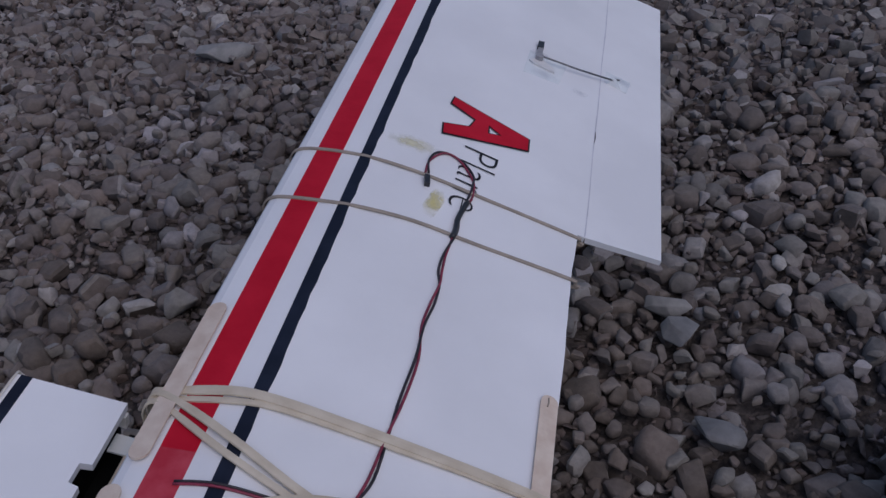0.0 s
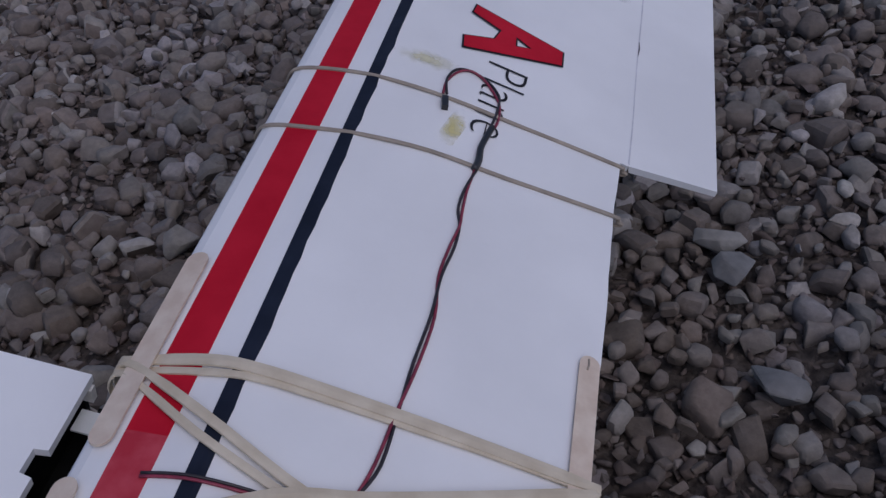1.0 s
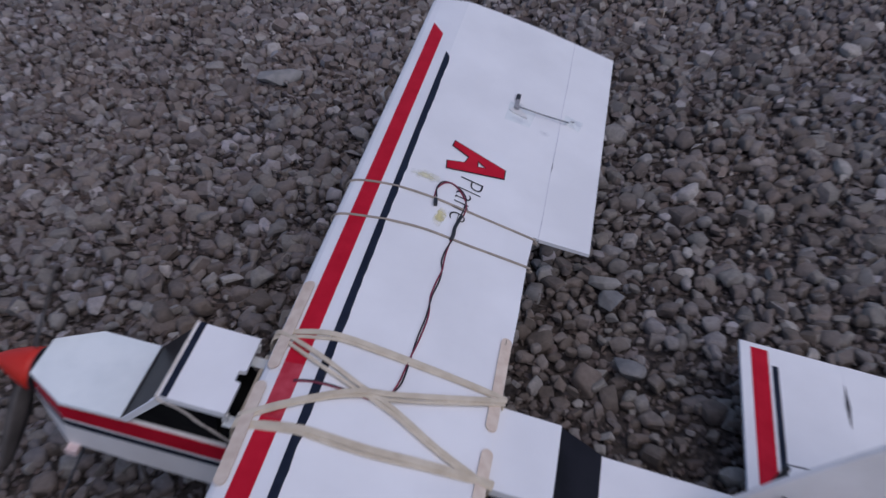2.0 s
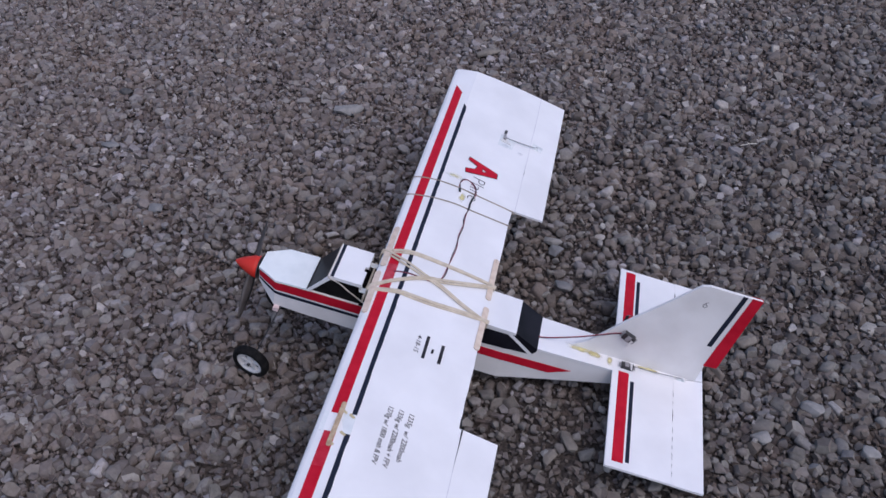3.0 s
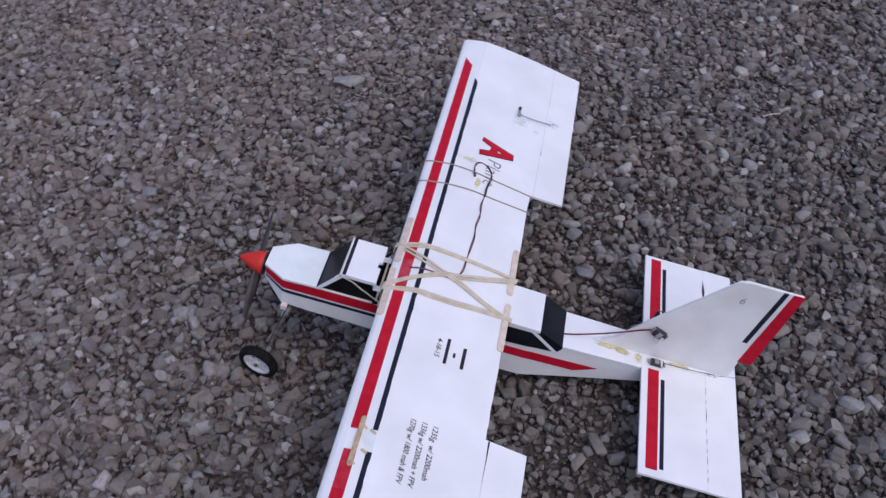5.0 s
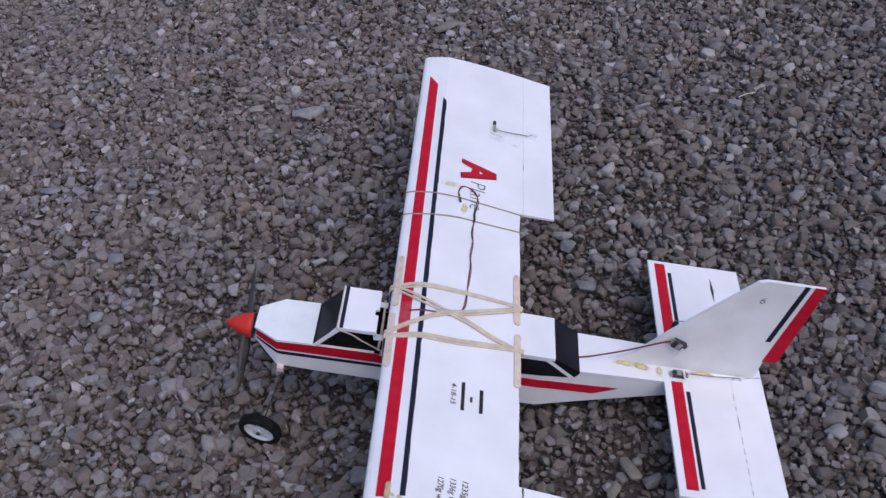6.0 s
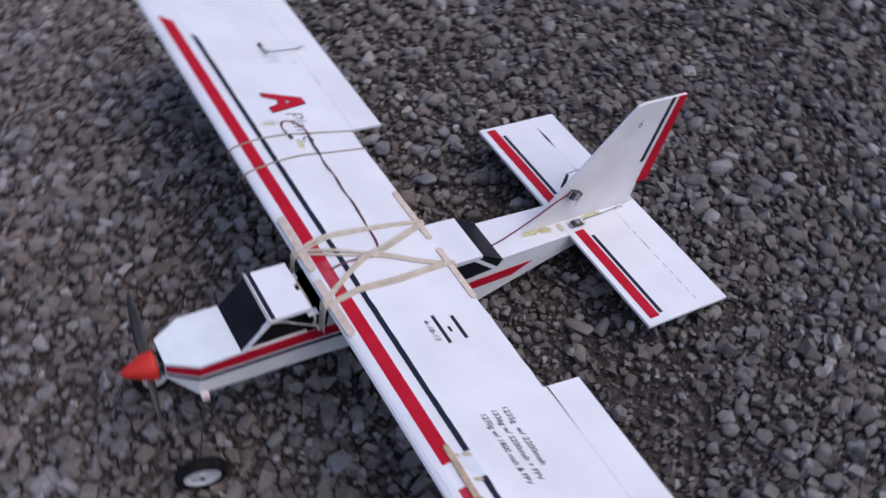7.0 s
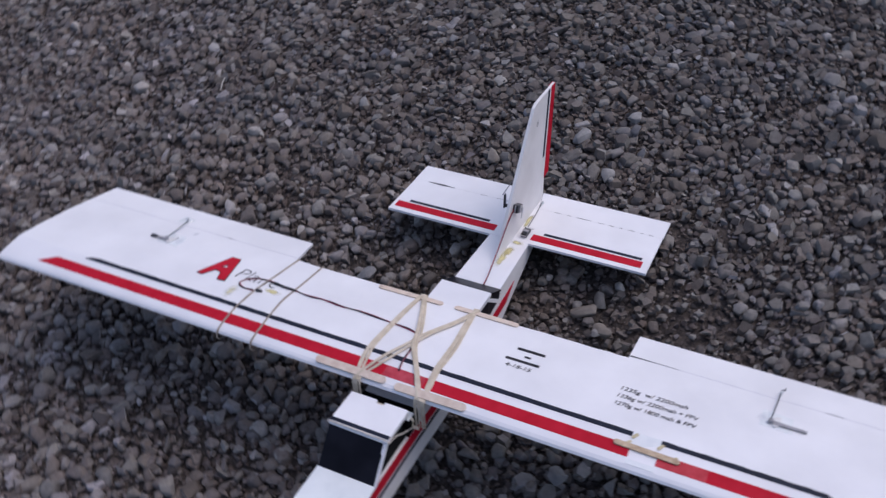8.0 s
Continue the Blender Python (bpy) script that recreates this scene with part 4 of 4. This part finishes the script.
# rear cabin and deck
part("rear_roof", bevelled(prism([(0.2115, -0.0462), (0.2115, 0.0455), (0.281, 0.0450), (0.281, -0.0457)], lambda u, v, d: (u, v, d - 0.03 * (u - 0.21)), -0.0125, -0.0062), 0.0007), FOAM, fuselage, "clean white rear roof panel")
part("rear_window", bevelled(prism([(0.2805, -0.0090), (0.3290, -0.0350), (0.3290, -0.0388), (0.2805, -0.0135)], lambda u, v, d: (u, d, v), -0.0445, 0.0440), 0.0006), WINDOW, fuselage, "glossy black rear window panel")
part("deck", bevelled(prism([(0.3285, -0.0425), (0.3285, 0.0425), (0.478, 0.0385), (0.478, -0.0385)], lambda u, v, d: (u, v, d), -0.0386, -0.0345), 0.0006), FOAM, fuselage, "white foam deck behind the cabin")
part("belly_block", bevelled(box(-0.180, -0.169, -0.0530, -0.0435, -0.1355, -0.1270), 0.002), PINK_FOAM, fuselage, "pinkish foam block under the nose")


# ---- tail ----
Z0, Z1 = -0.0388, -0.0338
stabilizer = part("stabilizer", bevelled(box(0.4745, 0.59285, -0.2570, 0.2540, Z0, Z1), 0.0004), FOAM, airplane, "white foam-board tailplane with red and black stripes")
part("elevator", bevelled(box(0.5931, 0.6500, -0.2575, 0.2550, Z0, Z1), 0.0004), FOAM, stabilizer, "white elevator hinged along a scored line")
for side, y0, y1, b0, b1 in ((-1, -0.244, -0.036, -0.240, -0.054), (1, 0.036, 0.247, 0.056, 0.226)):
    part("red_stripe", box(0.4865, 0.5065, y0, y1, Z1 - 0.0003, Z1 + 0.0004), RED, stabilizer)
    part("black_stripe", box(0.5102, 0.5172, b0, b1, Z1 - 0.0003, Z1 + 0.0004), BLACK, stabilizer)
# broken dark line along the hinge
for y0, y1, w in ((-0.045, -0.060, 0.0006), (-0.072, -0.080, 0.0005), (-0.090, -0.120, 0.0013), (-0.133, -0.146, 0.0005), (-0.154, -0.165, 0.0009), (-0.174, -0.182, 0.0006), (-0.190, -0.205, 0.0008), (-0.214, -0.222, 0.0005), (-0.230, -0.240, 0.0008),
                  (0.048, 0.075, 0.0005), (0.095, 0.110, 0.0004), (0.165, 0.226, 0.0056)):
    part("hinge_slit", ribbon([(0.5930, y0, Z1 + 0.0001), (0.5932, (y0 + y1) / 2, Z1 + 0.0001), (0.5928, y1, Z1 + 0.0001)], [0.0004, w, 0.0003], 0.0003, (1, 0, 0)), INK, stabilizer)
part("elevator_cut", ribbon([(0.596, -0.0135, Z1 + 0.0001), (0.65, -0.002, Z1 + 0.0001)], 0.0006, 0.0003), INK, stabilizer)

FIN = [(0.372, -0.0365), (0.395, -0.0300), (0.418, -0.0100), (0.440, 0.0230), (0.4600, 0.0560), (0.5570, 0.1955), (0.5700, 0.2000), (0.6340, 0.2005), (0.6340, -0.0345), (0.600, -0.0365)]
fin_skin = lambda u, v, d: (u, -0.0035 + d, v)
fin = part("fin", bevelled(prism(FIN, fin_skin, -0.0028, 0.0028), 0.0007), FOAM_DIRTY, airplane, "tall weathered white foam-board fin")
part("rudder", bevelled(prism([(0.6345, 0.2005), (0.6625, 0.2010), (0.6555, 0.0165), (0.6345, 0.0145)], fin_skin, -0.0026, 0.0026), 0.0006), FOAM_DIRTY, fin, "foam rudder with a red trailing edge")
for d0, d1 in ((-0.0032, -0.0027), (0.0027, 0.0032)):
    part("red_stripe", prism([(0.6445, 0.2012), (0.6632, 0.2016), (0.6560, 0.0160), (0.6315, 0.0140)], fin_skin, d0, d1), RED, fin)
    part("black_stripe", prism([(0.6285, 0.2006), (0.6370, 0.2006), (0.6262, 0.0650), (0.6175, 0.0650)], fin_skin, d0, d1), BLACK, fin)
part("red_edge", prism([(0.6630, 0.2014), (0.6636, 0.2014), (0.6566, 0.0160), (0.6560, 0.0160)], fin_skin, -0.0031, 0.0031), RED, fin)
writing("6", 0, 0, 0.0150, "digit", thin=0.0004, slant=0.15, label="small hand-written digit on the fin", parent=fin, put=lambda u, v: (0.571 + u, -0.0068, 0.151 + v))


def small_servo(put, parent):
    """A little servo: a clear case with dark works, ears and an arm."""
    case = part("servo", bevelled(prism([(-0.0125, -0.006), (0.0105, -0.006), (0.0105, 0.006), (-0.0125, 0.006)], put, 0.0, 0.0080), 0.0008), PLASTIC_BLACK, parent, "small dark servo set in the foam")
    part("servo_lid", bevelled(prism([(-0.0065, -0.0058), (0.002, -0.0058), (0.002, 0.0058), (-0.0065, 0.0058)], put, 0.0081, 0.0096), 0.0004), PLASTIC_GREY, case)
    part("servo_ear", bevelled(prism([(-0.0165, -0.0055), (0.0145, -0.0055), (0.0145, 0.0055), (-0.0165, 0.0055)], put, 0.0035, 0.0048), 0.0004), PLASTIC_GREY, case)
    part("servo_arm", bevelled(prism([(0.003, -0.0022), (0.0075, -0.0022), (0.0068, 0.0150), (0.0042, 0.0150)], put, 0.0100, 0.0114), 0.0003), PLASTIC_WHITE, case)


small_servo(lambda u, v, d: (0.502 + u, -0.0225 - v * 0.9, Z1 + d), stabilizer)
small_servo(lambda u, v, d: (0.482 + u * 0.95 - v * 0.4, -0.0063 - d * 1.2, 0.032 - u * 0.4 - v * 1.15), fin)
part("push_rod", tube([(0.508, -0.0215, Z1 + 0.010), (0.512, -0.0215, Z1 + 0.0075), (0.56, -0.0185, Z1 + 0.006), (0.607, -0.0155, Z1 + 0.0075), (0.610, -0.0155, Z1 + 0.002)], 0.0008, 6), STEEL, stabilizer, "thin steel push rod", smooth=True)
part("control_horn", bevelled(prism([(0.598, 0.0), (0.616, 0.0), (0.610, 0.009), (0.604, 0.009)], lambda u, v, d: (u, -0.0150 + d, Z1 + v), -0.0008, 0.0008), 0.0003), TAPE, stabilizer, "clear plastic control horn")
part("servo_arm", bevelled(prism([(0.463, 0.038), (0.471, 0.038), (0.4695, 0.065), (0.4645, 0.065)], lambda u, v, d: (u, 0.0085 + d, v), -0.0012, 0.0012), 0.0004), PLASTIC_BLACK, fin, "black servo arm on the far side of the fin")
part("servo_shaft", tube([(0.467, -0.001, 0.042), (0.467, 0.0095, 0.042)], 0.0034, 10), PLASTIC_BLACK, fin)
part("push_rod", tube([(0.467, 0.0130, 0.0625), (0.470, 0.0130, 0.0630), (0.550, 0.0115, 0.0720), (0.634, 0.0100, 0.0800), (0.636, 0.0040, 0.0800)], 0.0008, 6), STEEL, fin, "thin steel push rod to the rudder", smooth=True)
part("control_horn", bevelled(prism([(0.628, 0.074), (0.646, 0.074), (0.644, 0.086), (0.630, 0.086)], lambda u, v, d: (u, -0.0005 + d, v), 0.0, 0.0125), 0.0006), TAPE, fin, "clear plastic control horn")
for k, (mat, name) in enumerate(((WIRE_BRIGHT, "red_wire"), (WIRE_DARK, "dark_wire"))):
    run = [(0.3265, -0.0125, -0.0325), (0.345, -0.0120, -0.0270), (0.372, -0.0105, -0.0160), (0.400, -0.0090, -0.0030), (0.430, -0.0080, 0.0140), (0.452, -0.0078, 0.0275), (0.466, -0.0085, 0.0350), (0.472, -0.0090, 0.0355)]
    part(name, tube(smooth_path([(x, y - 0.0004 * k, z - 0.0016 * k) for x, y, z in run], 5), 0.0008, 7), mat, fin, smooth=True)
on_deck = lambda u, v, d: (u, v, -0.0345 + d * 2)
for pts, r in (([(0.386, -0.0085), (0.416, -0.0115), (0.440, -0.0140)], 0.0105), ([(0.424, -0.0135), (0.438, -0.0150), (0.450, -0.0150)], 0.0115), ([(0.466, -0.0125), (0.470, -0.0165), (0.467, -0.0270)], 0.0085)):
    blob(pts, r, on_deck, GLUE_DECK, "glue_smear", fuselage, "yellowed glue smear on the deck")
blob([(0.516, -0.0105), (0.542, -0.0108), (0.568, -0.0112)], 0.0075, lambda u, v, d: (u, v, Z1 + d * 2), GLUE_DECK, "glue_smear", stabilizer, "yellowed glue smear at the foot of the fin")


# ---- propeller and landing gear ----
def turned(profile, axis_at, sides=28):
    """A turned piece round the x axis: a profile of x and radius."""
    bm = bmesh.new()
    ay, az = axis_at
    rings = [[bm.verts.new((x, ay + r * math.cos(k * math.tau / sides), az + r * math.sin(k * math.tau / sides))) for k in range(sides)] for x, r in profile]
    for a, b in zip(rings, rings[1:]):
        for k in range(sides):
            bm.faces.new((a[k], a[(k + 1) % sides], b[(k + 1) % sides], b[k]))
    bm.faces.new(rings[0])
    bm.faces.new(rings[-1][::-1])
    return bm


AXIS = (0.001, -0.087)
cone = [(-0.278, 0.0008), (-0.277, 0.0028), (-0.272, 0.0064), (-0.264, 0.0111), (-0.254, 0.0160), (-0.245, 0.0196), (-0.238, 0.0217), (-0.2305, 0.0226)]
propeller = part("propeller_hub", turned([(-0.2415, 0.0085), (-0.2285, 0.0085), (-0.2275, 0.0060), (-0.2255, 0.0060)], AXIS, 16), PLASTIC_BLACK, airplane, "propeller with an orange-red spinner")
part("spinner", turned(cone, AXIS), SPINNER, propeller, "pointed orange-red plastic spinner", smooth=True)
part("spinner_plate", turned([(-0.2303, 0.0228), (-0.2285, 0.0228)], AXIS), PLASTIC_BLACK, propeller, "dark spinner back plate")


def blade(angle):
    """A twisted blade from the hub outwards; angle in the plane across the nose."""
    bm = bmesh.new()
    cy, cz = math.cos(angle), math.sin(angle)
    rows = []
    for k in range(13):
        t = k / 12
        r = 0.010 + 0.099 * t
        chord = 0.0350 * (0.42 + 1.6 * t - 2.2 * t * t + 0.55 * t ** 3) * (1 if t < 0.92 else 0.72 if t < 0.99 else 0.35) + 0.002
        pitch = radians(40 - 27 * t)
        row = []
        for u, h in ((-0.5, 0), (-0.2, 0.09), (0.2, 0.07), (0.5, 0), (0.2, -0.03), (-0.2, -0.03)):
            s, d = u * chord * math.cos(pitch) - h * chord * math.sin(pitch), u * chord * math.sin(pitch) + h * chord * math.cos(pitch)
            row.append(bm.verts.new((-0.2405 + d, AXIS[0] + r * cy - s * cz, AXIS[1] + r * cz + s * cy)))
        rows.append(row)
    for a, b in zip(rows, rows[1:]):
        for k in range(6):
            bm.faces.new((a[k], a[(k + 1) % 6], b[(k + 1) % 6], b[k]))
    bm.faces.new(rows[0])
    bm.faces.new(rows[-1][::-1])
    return part("blade", bm, BLADE, propeller, "grey plastic propeller blade", smooth=True)


tilt = radians(230)
blade(tilt)
blade(tilt + math.pi)


def wheel(side):
    hub = Vector((-0.198, side * 0.1, -0.2465))
    n = 36

    def ringed(profile, name, mat, parent, label="", gaps=False):
        bm = bmesh.new()
        rings = [[bm.verts.new((hub.x + r * math.cos(k * math.tau / n), hub.y + side * y, hub.z + r * math.sin(k * math.tau / n))) for k in range(n)] for y, r in profile]
        for a, b in zip(rings, rings[1:] + rings[:1]):
            for k in range(n):
                bm.faces.new((a[k], a[(k + 1) % n], b[(k + 1) % n], b[k]))
        return part(name, bm, mat, parent, label, smooth=True)

    tyre = ringed([(-0.008, 0.0280), (-0.0100, 0.031), (-0.0095, 0.0355), (-0.0055, 0.0388), (0.0, 0.0396), (0.0055, 0.0388), (0.0095, 0.0355), (0.0100, 0.031), (0.0080, 0.0278), (0.0035, 0.0265), (-0.0035, 0.0265)], "wheel", RUBBER, airplane, "black tyre on a white spoked plastic wheel")
    ringed([(-0.0060, 0.0278), (0.0072, 0.0282), (0.0078, 0.0255), (0.0060, 0.0230), (-0.0050, 0.0230)], "rim", PLASTIC_WHITE, tyre, "white plastic rim")
    ringed([(-0.0060, 0.0062), (0.0068, 0.0062), (0.0072, 0.0045), (0.0072, 0.0018), (-0.0060, 0.0018)], "hub", PLASTIC_WHITE, tyre)
    part("wheel_disc", tube([hub + Vector((0, side * -0.0035, 0)), hub + Vector((0, side * 0.0008, 0))], 0.0232, 32), PLASTIC_WHITE, tyre, "white wheel disc behind the spokes")
    for k in range(5):
        a = 0.4 + k * math.tau / 5
        d, e = Vector((math.cos(a), 0, math.sin(a))), Vector((-math.sin(a), 0, math.cos(a)))
        bm = bmesh.new()
        vs = [bm.verts.new(hub + d * r + e * w + Vector((0, side * y, 0))) for y in (0.0005, 0.0050) for r, w in ((0.005, -0.0030), (0.0238, -0.0044), (0.0238, 0.0044), (0.005, 0.0030))]
        for q in ((0, 1, 2, 3), (7, 6, 5, 4), (0, 4, 5, 1), (1, 5, 6, 2), (2, 6, 7, 3), (3, 7, 4, 0)):
            bm.faces.new([vs[i] for i in q])
        part("spoke", bm, PLASTIC_WHITE, tyre)
        part("vent_hole", tube([hub + Vector((math.cos(a + 0.63), 0, math.sin(a + 0.63))) * 0.0150 + Vector((0, side * 0.0006, 0)), hub + Vector((math.cos(a + 0.63), 0, math.sin(a + 0.63))) * 0.0150 + Vector((0, side * 0.0012, 0))], 0.0040, 10), PLASTIC_BLACK, tyre)
    part("collar", tube([hub + Vector((0, side * 0.006, 0)), hub + Vector((0, side * 0.0115, 0))], 0.0034, 10), STEEL, tyre, "dark wheel collar on the axle")
    part("gear_wire", tube([(-0.165, side * 0.012, -0.131), (-0.168, side * 0.030, -0.134), (-0.196, side * 0.088, -0.244), (-0.198, side * 0.0905, -0.2465), (-0.198, side * 0.112, -0.2465)], 0.0012, 7), PLASTIC_BLACK, airplane, "bent dark landing gear wire", smooth=True)

    # the splayed gear lets the wheel lean
    tyre.matrix_local = Matrix.Translation(hub) @ Matrix.Rotation(radians(side * 11), 4, "Z") @ Matrix.Rotation(radians(-side * 7), 4, "X") @ Matrix.Translation(-hub)


wheel(-1)
wheel(1)

# ---- single stones and litter that stand out of the gravel ----
def stone(x, y, length, width, height, turn, tilt_x=0.0, tilt_y=0.0, shade=None, label="grey stone lying in the gravel", seed=0, sink=0.35):
    v, f = rock_shape(random.Random(seed), 20, 0.03)
    lo, hi = v.min(0), v.max(0)
    v = (v - (lo + hi) / 2) / (hi - lo) * (length, width, height)
    me = bpy.data.meshes.new("stone")
    me.from_pydata(v.tolist(), [], f.tolist())
    me.shade_smooth()
    me.set_sharp_from_angle(angle=math.radians(28))
    me.materials.append(shade or STONE_SINGLE)
    ob = new("stone", me)
    ob.matrix_world = pose(x, y, height * (0.5 - sink), tilt_x, tilt_y, turn)
    return tagged(ob, label, "stone", "loose stones")


PALE = mottled("pale_limestone", (0.19, 0.185, 0.18), (0.27, 0.26, 0.25), 70, 0.8, bump=0.6, bump_scale=300)
TAN = mottled("tan_stone", (0.15, 0.13, 0.112), (0.21, 0.187, 0.16), 70, 0.8, bump=0.6, bump_scale=300)
BLUISH = mottled("blue_grey_stone", (0.148, 0.146, 0.148), (0.205, 0.202, 0.202), 70, 0.75, bump=0.6, bump_scale=300)
DARK = mottled("dark_stone", (0.05, 0.048, 0.047), (0.09, 0.086, 0.083), 70, 0.75, bump=0.6, bump_scale=300)
stone(-0.351, 0.915, 0.085, 0.046, 0.026, 8, shade=PALE, label="flat pale grey stone lying in the gravel", seed=1)
stone(-0.014, 1.31, 0.078, 0.046, 0.022, 25, shade=TAN, label="flat tan stone lying in the gravel", seed=2)
stone(0.292, 0.408, 0.044, 0.026, 0.020, -8, shade=PALE, label="pale flat stone beside the aileron", seed=3)
stone(0.303, 0.372, 0.036, 0.034, 0.020, 40, shade=BLUISH, label="three-cornered grey stone beside a pale one", seed=4)
stone(0.33, 0.254, 0.044, 0.032, 0.022, -12, shade=BLUISH, label="broad blue-grey stone behind the wing", seed=5)
stone(0.457, 0.438, 0.034, 0.026, 0.018, 30, label="grey stone behind the wing", seed=6)
stone(-0.703, 0.388, 0.036, 0.033, 0.020, 12, shade=BLUISH, label="round blue-grey stone in the gravel", seed=7)
stone(-0.686, 0.213, 0.032, 0.026, 0.019, 50, shade=PALE, label="pale stone in the gravel", seed=8)
stone(0.725, -0.101, 0.036, 0.028, 0.02, 20, shade=PALE, label="pale angular stone near the tail", seed=9)
stone(0.822, -0.012, 0.045, 0.028, 0.02, -25, shade=PALE, label="pale flat stone near the tail", seed=10)
stone(0.79, 0.501, 0.036, 0.024, 0.018, 15, shade=PALE, label="pale stone lying in the gravel", seed=11)
stone(0.912, -0.104, 0.034, 0.026, 0.018, -40, shade=PALE, label="pale stone lying in the gravel", seed=12)
stone(0.384, -0.166, 0.050, 0.020, 0.018, -62, shade=TAN, label="long tan stone between wing and tail", seed=13)
stone(0.354, -0.210, 0.038, 0.024, 0.018, 80, shade=TAN, label="tan stone between wing and tail", seed=14)
stone(-0.96, 0.641, 0.055, 0.024, 0.018, 5, shade=BLUISH, label="long blue-grey stone in the gravel", seed=15)
stone(-1.06, 0.929, 0.056, 0.032, 0.022, -20, shade=DARK, label="dark stone in the gravel", seed=16)
stone(-0.42, 0.181, 0.030, 0.026, 0.018, 35, label="grey stone near the propeller", seed=17)
stone(0.711, 0.145, 0.046, 0.026, 0.02, 20, shade=TAN, label="tan stone behind the fin", seed=18)
stone(1.101, 1.383, 0.034, 0.022, 0.018, 10, shade=PALE, label="whitish stone far out in the gravel", seed=19)
stone(0.74, -0.241, 0.035, 0.03, 0.02, 55, label="grey stone near the tail", seed=20)
stone(0.064, -0.231, 0.034, 0.03, 0.02, 55, shade=BLUISH, label="blue-grey stone under the wing", seed=21)
stone(-0.07, -0.174, 0.042, 0.034, 0.02, 15, shade=BLUISH, label="grey stone under the wing", seed=22)
stone(0.347, -0.202, 0.02, 0.016, 0.014, 15, shade=PALE, label="small pale stone under the wing", seed=23)
straw = mesh_object("straw", tube([(0.728, 0.868, 0.008), (0.748, 0.876, 0.0105), (0.770, 0.884, 0.008)], 0.0011, 6), STRAW)
tagged(straw, "pale dry straw lying on the gravel", "straw")

# ---- the gravel stones beside the wing, each on its own ----
shared = []
for v, f in FINE:
    me = bpy.data.meshes.new("stone")
    me.from_pydata(v.tolist(), [], f.tolist())
    me.shade_smooth()
    me.set_sharp_from_angle(angle=math.radians(33))
    me.materials.append(STONE_SINGLE)
    shared.append(me)
picked_xy, picked_z, picked_size = layer(0.0212, picked_zone, 0.36, 1.06, 0.002, 0.0036, -0.80)
for (px, py), pz, ps in zip(picked_xy.tolist(), picked_z.tolist(), picked_size.tolist()):
    ob = new("stone", shared[stone_rng.randrange(len(shared))])
    ob.parent = ground
    ob.matrix_world = pose(px, py, pz, stone_rng.gauss(0, 12), stone_rng.gauss(0, 12), stone_rng.uniform(0, 360)) @ Matrix.Scale(ps, 4)
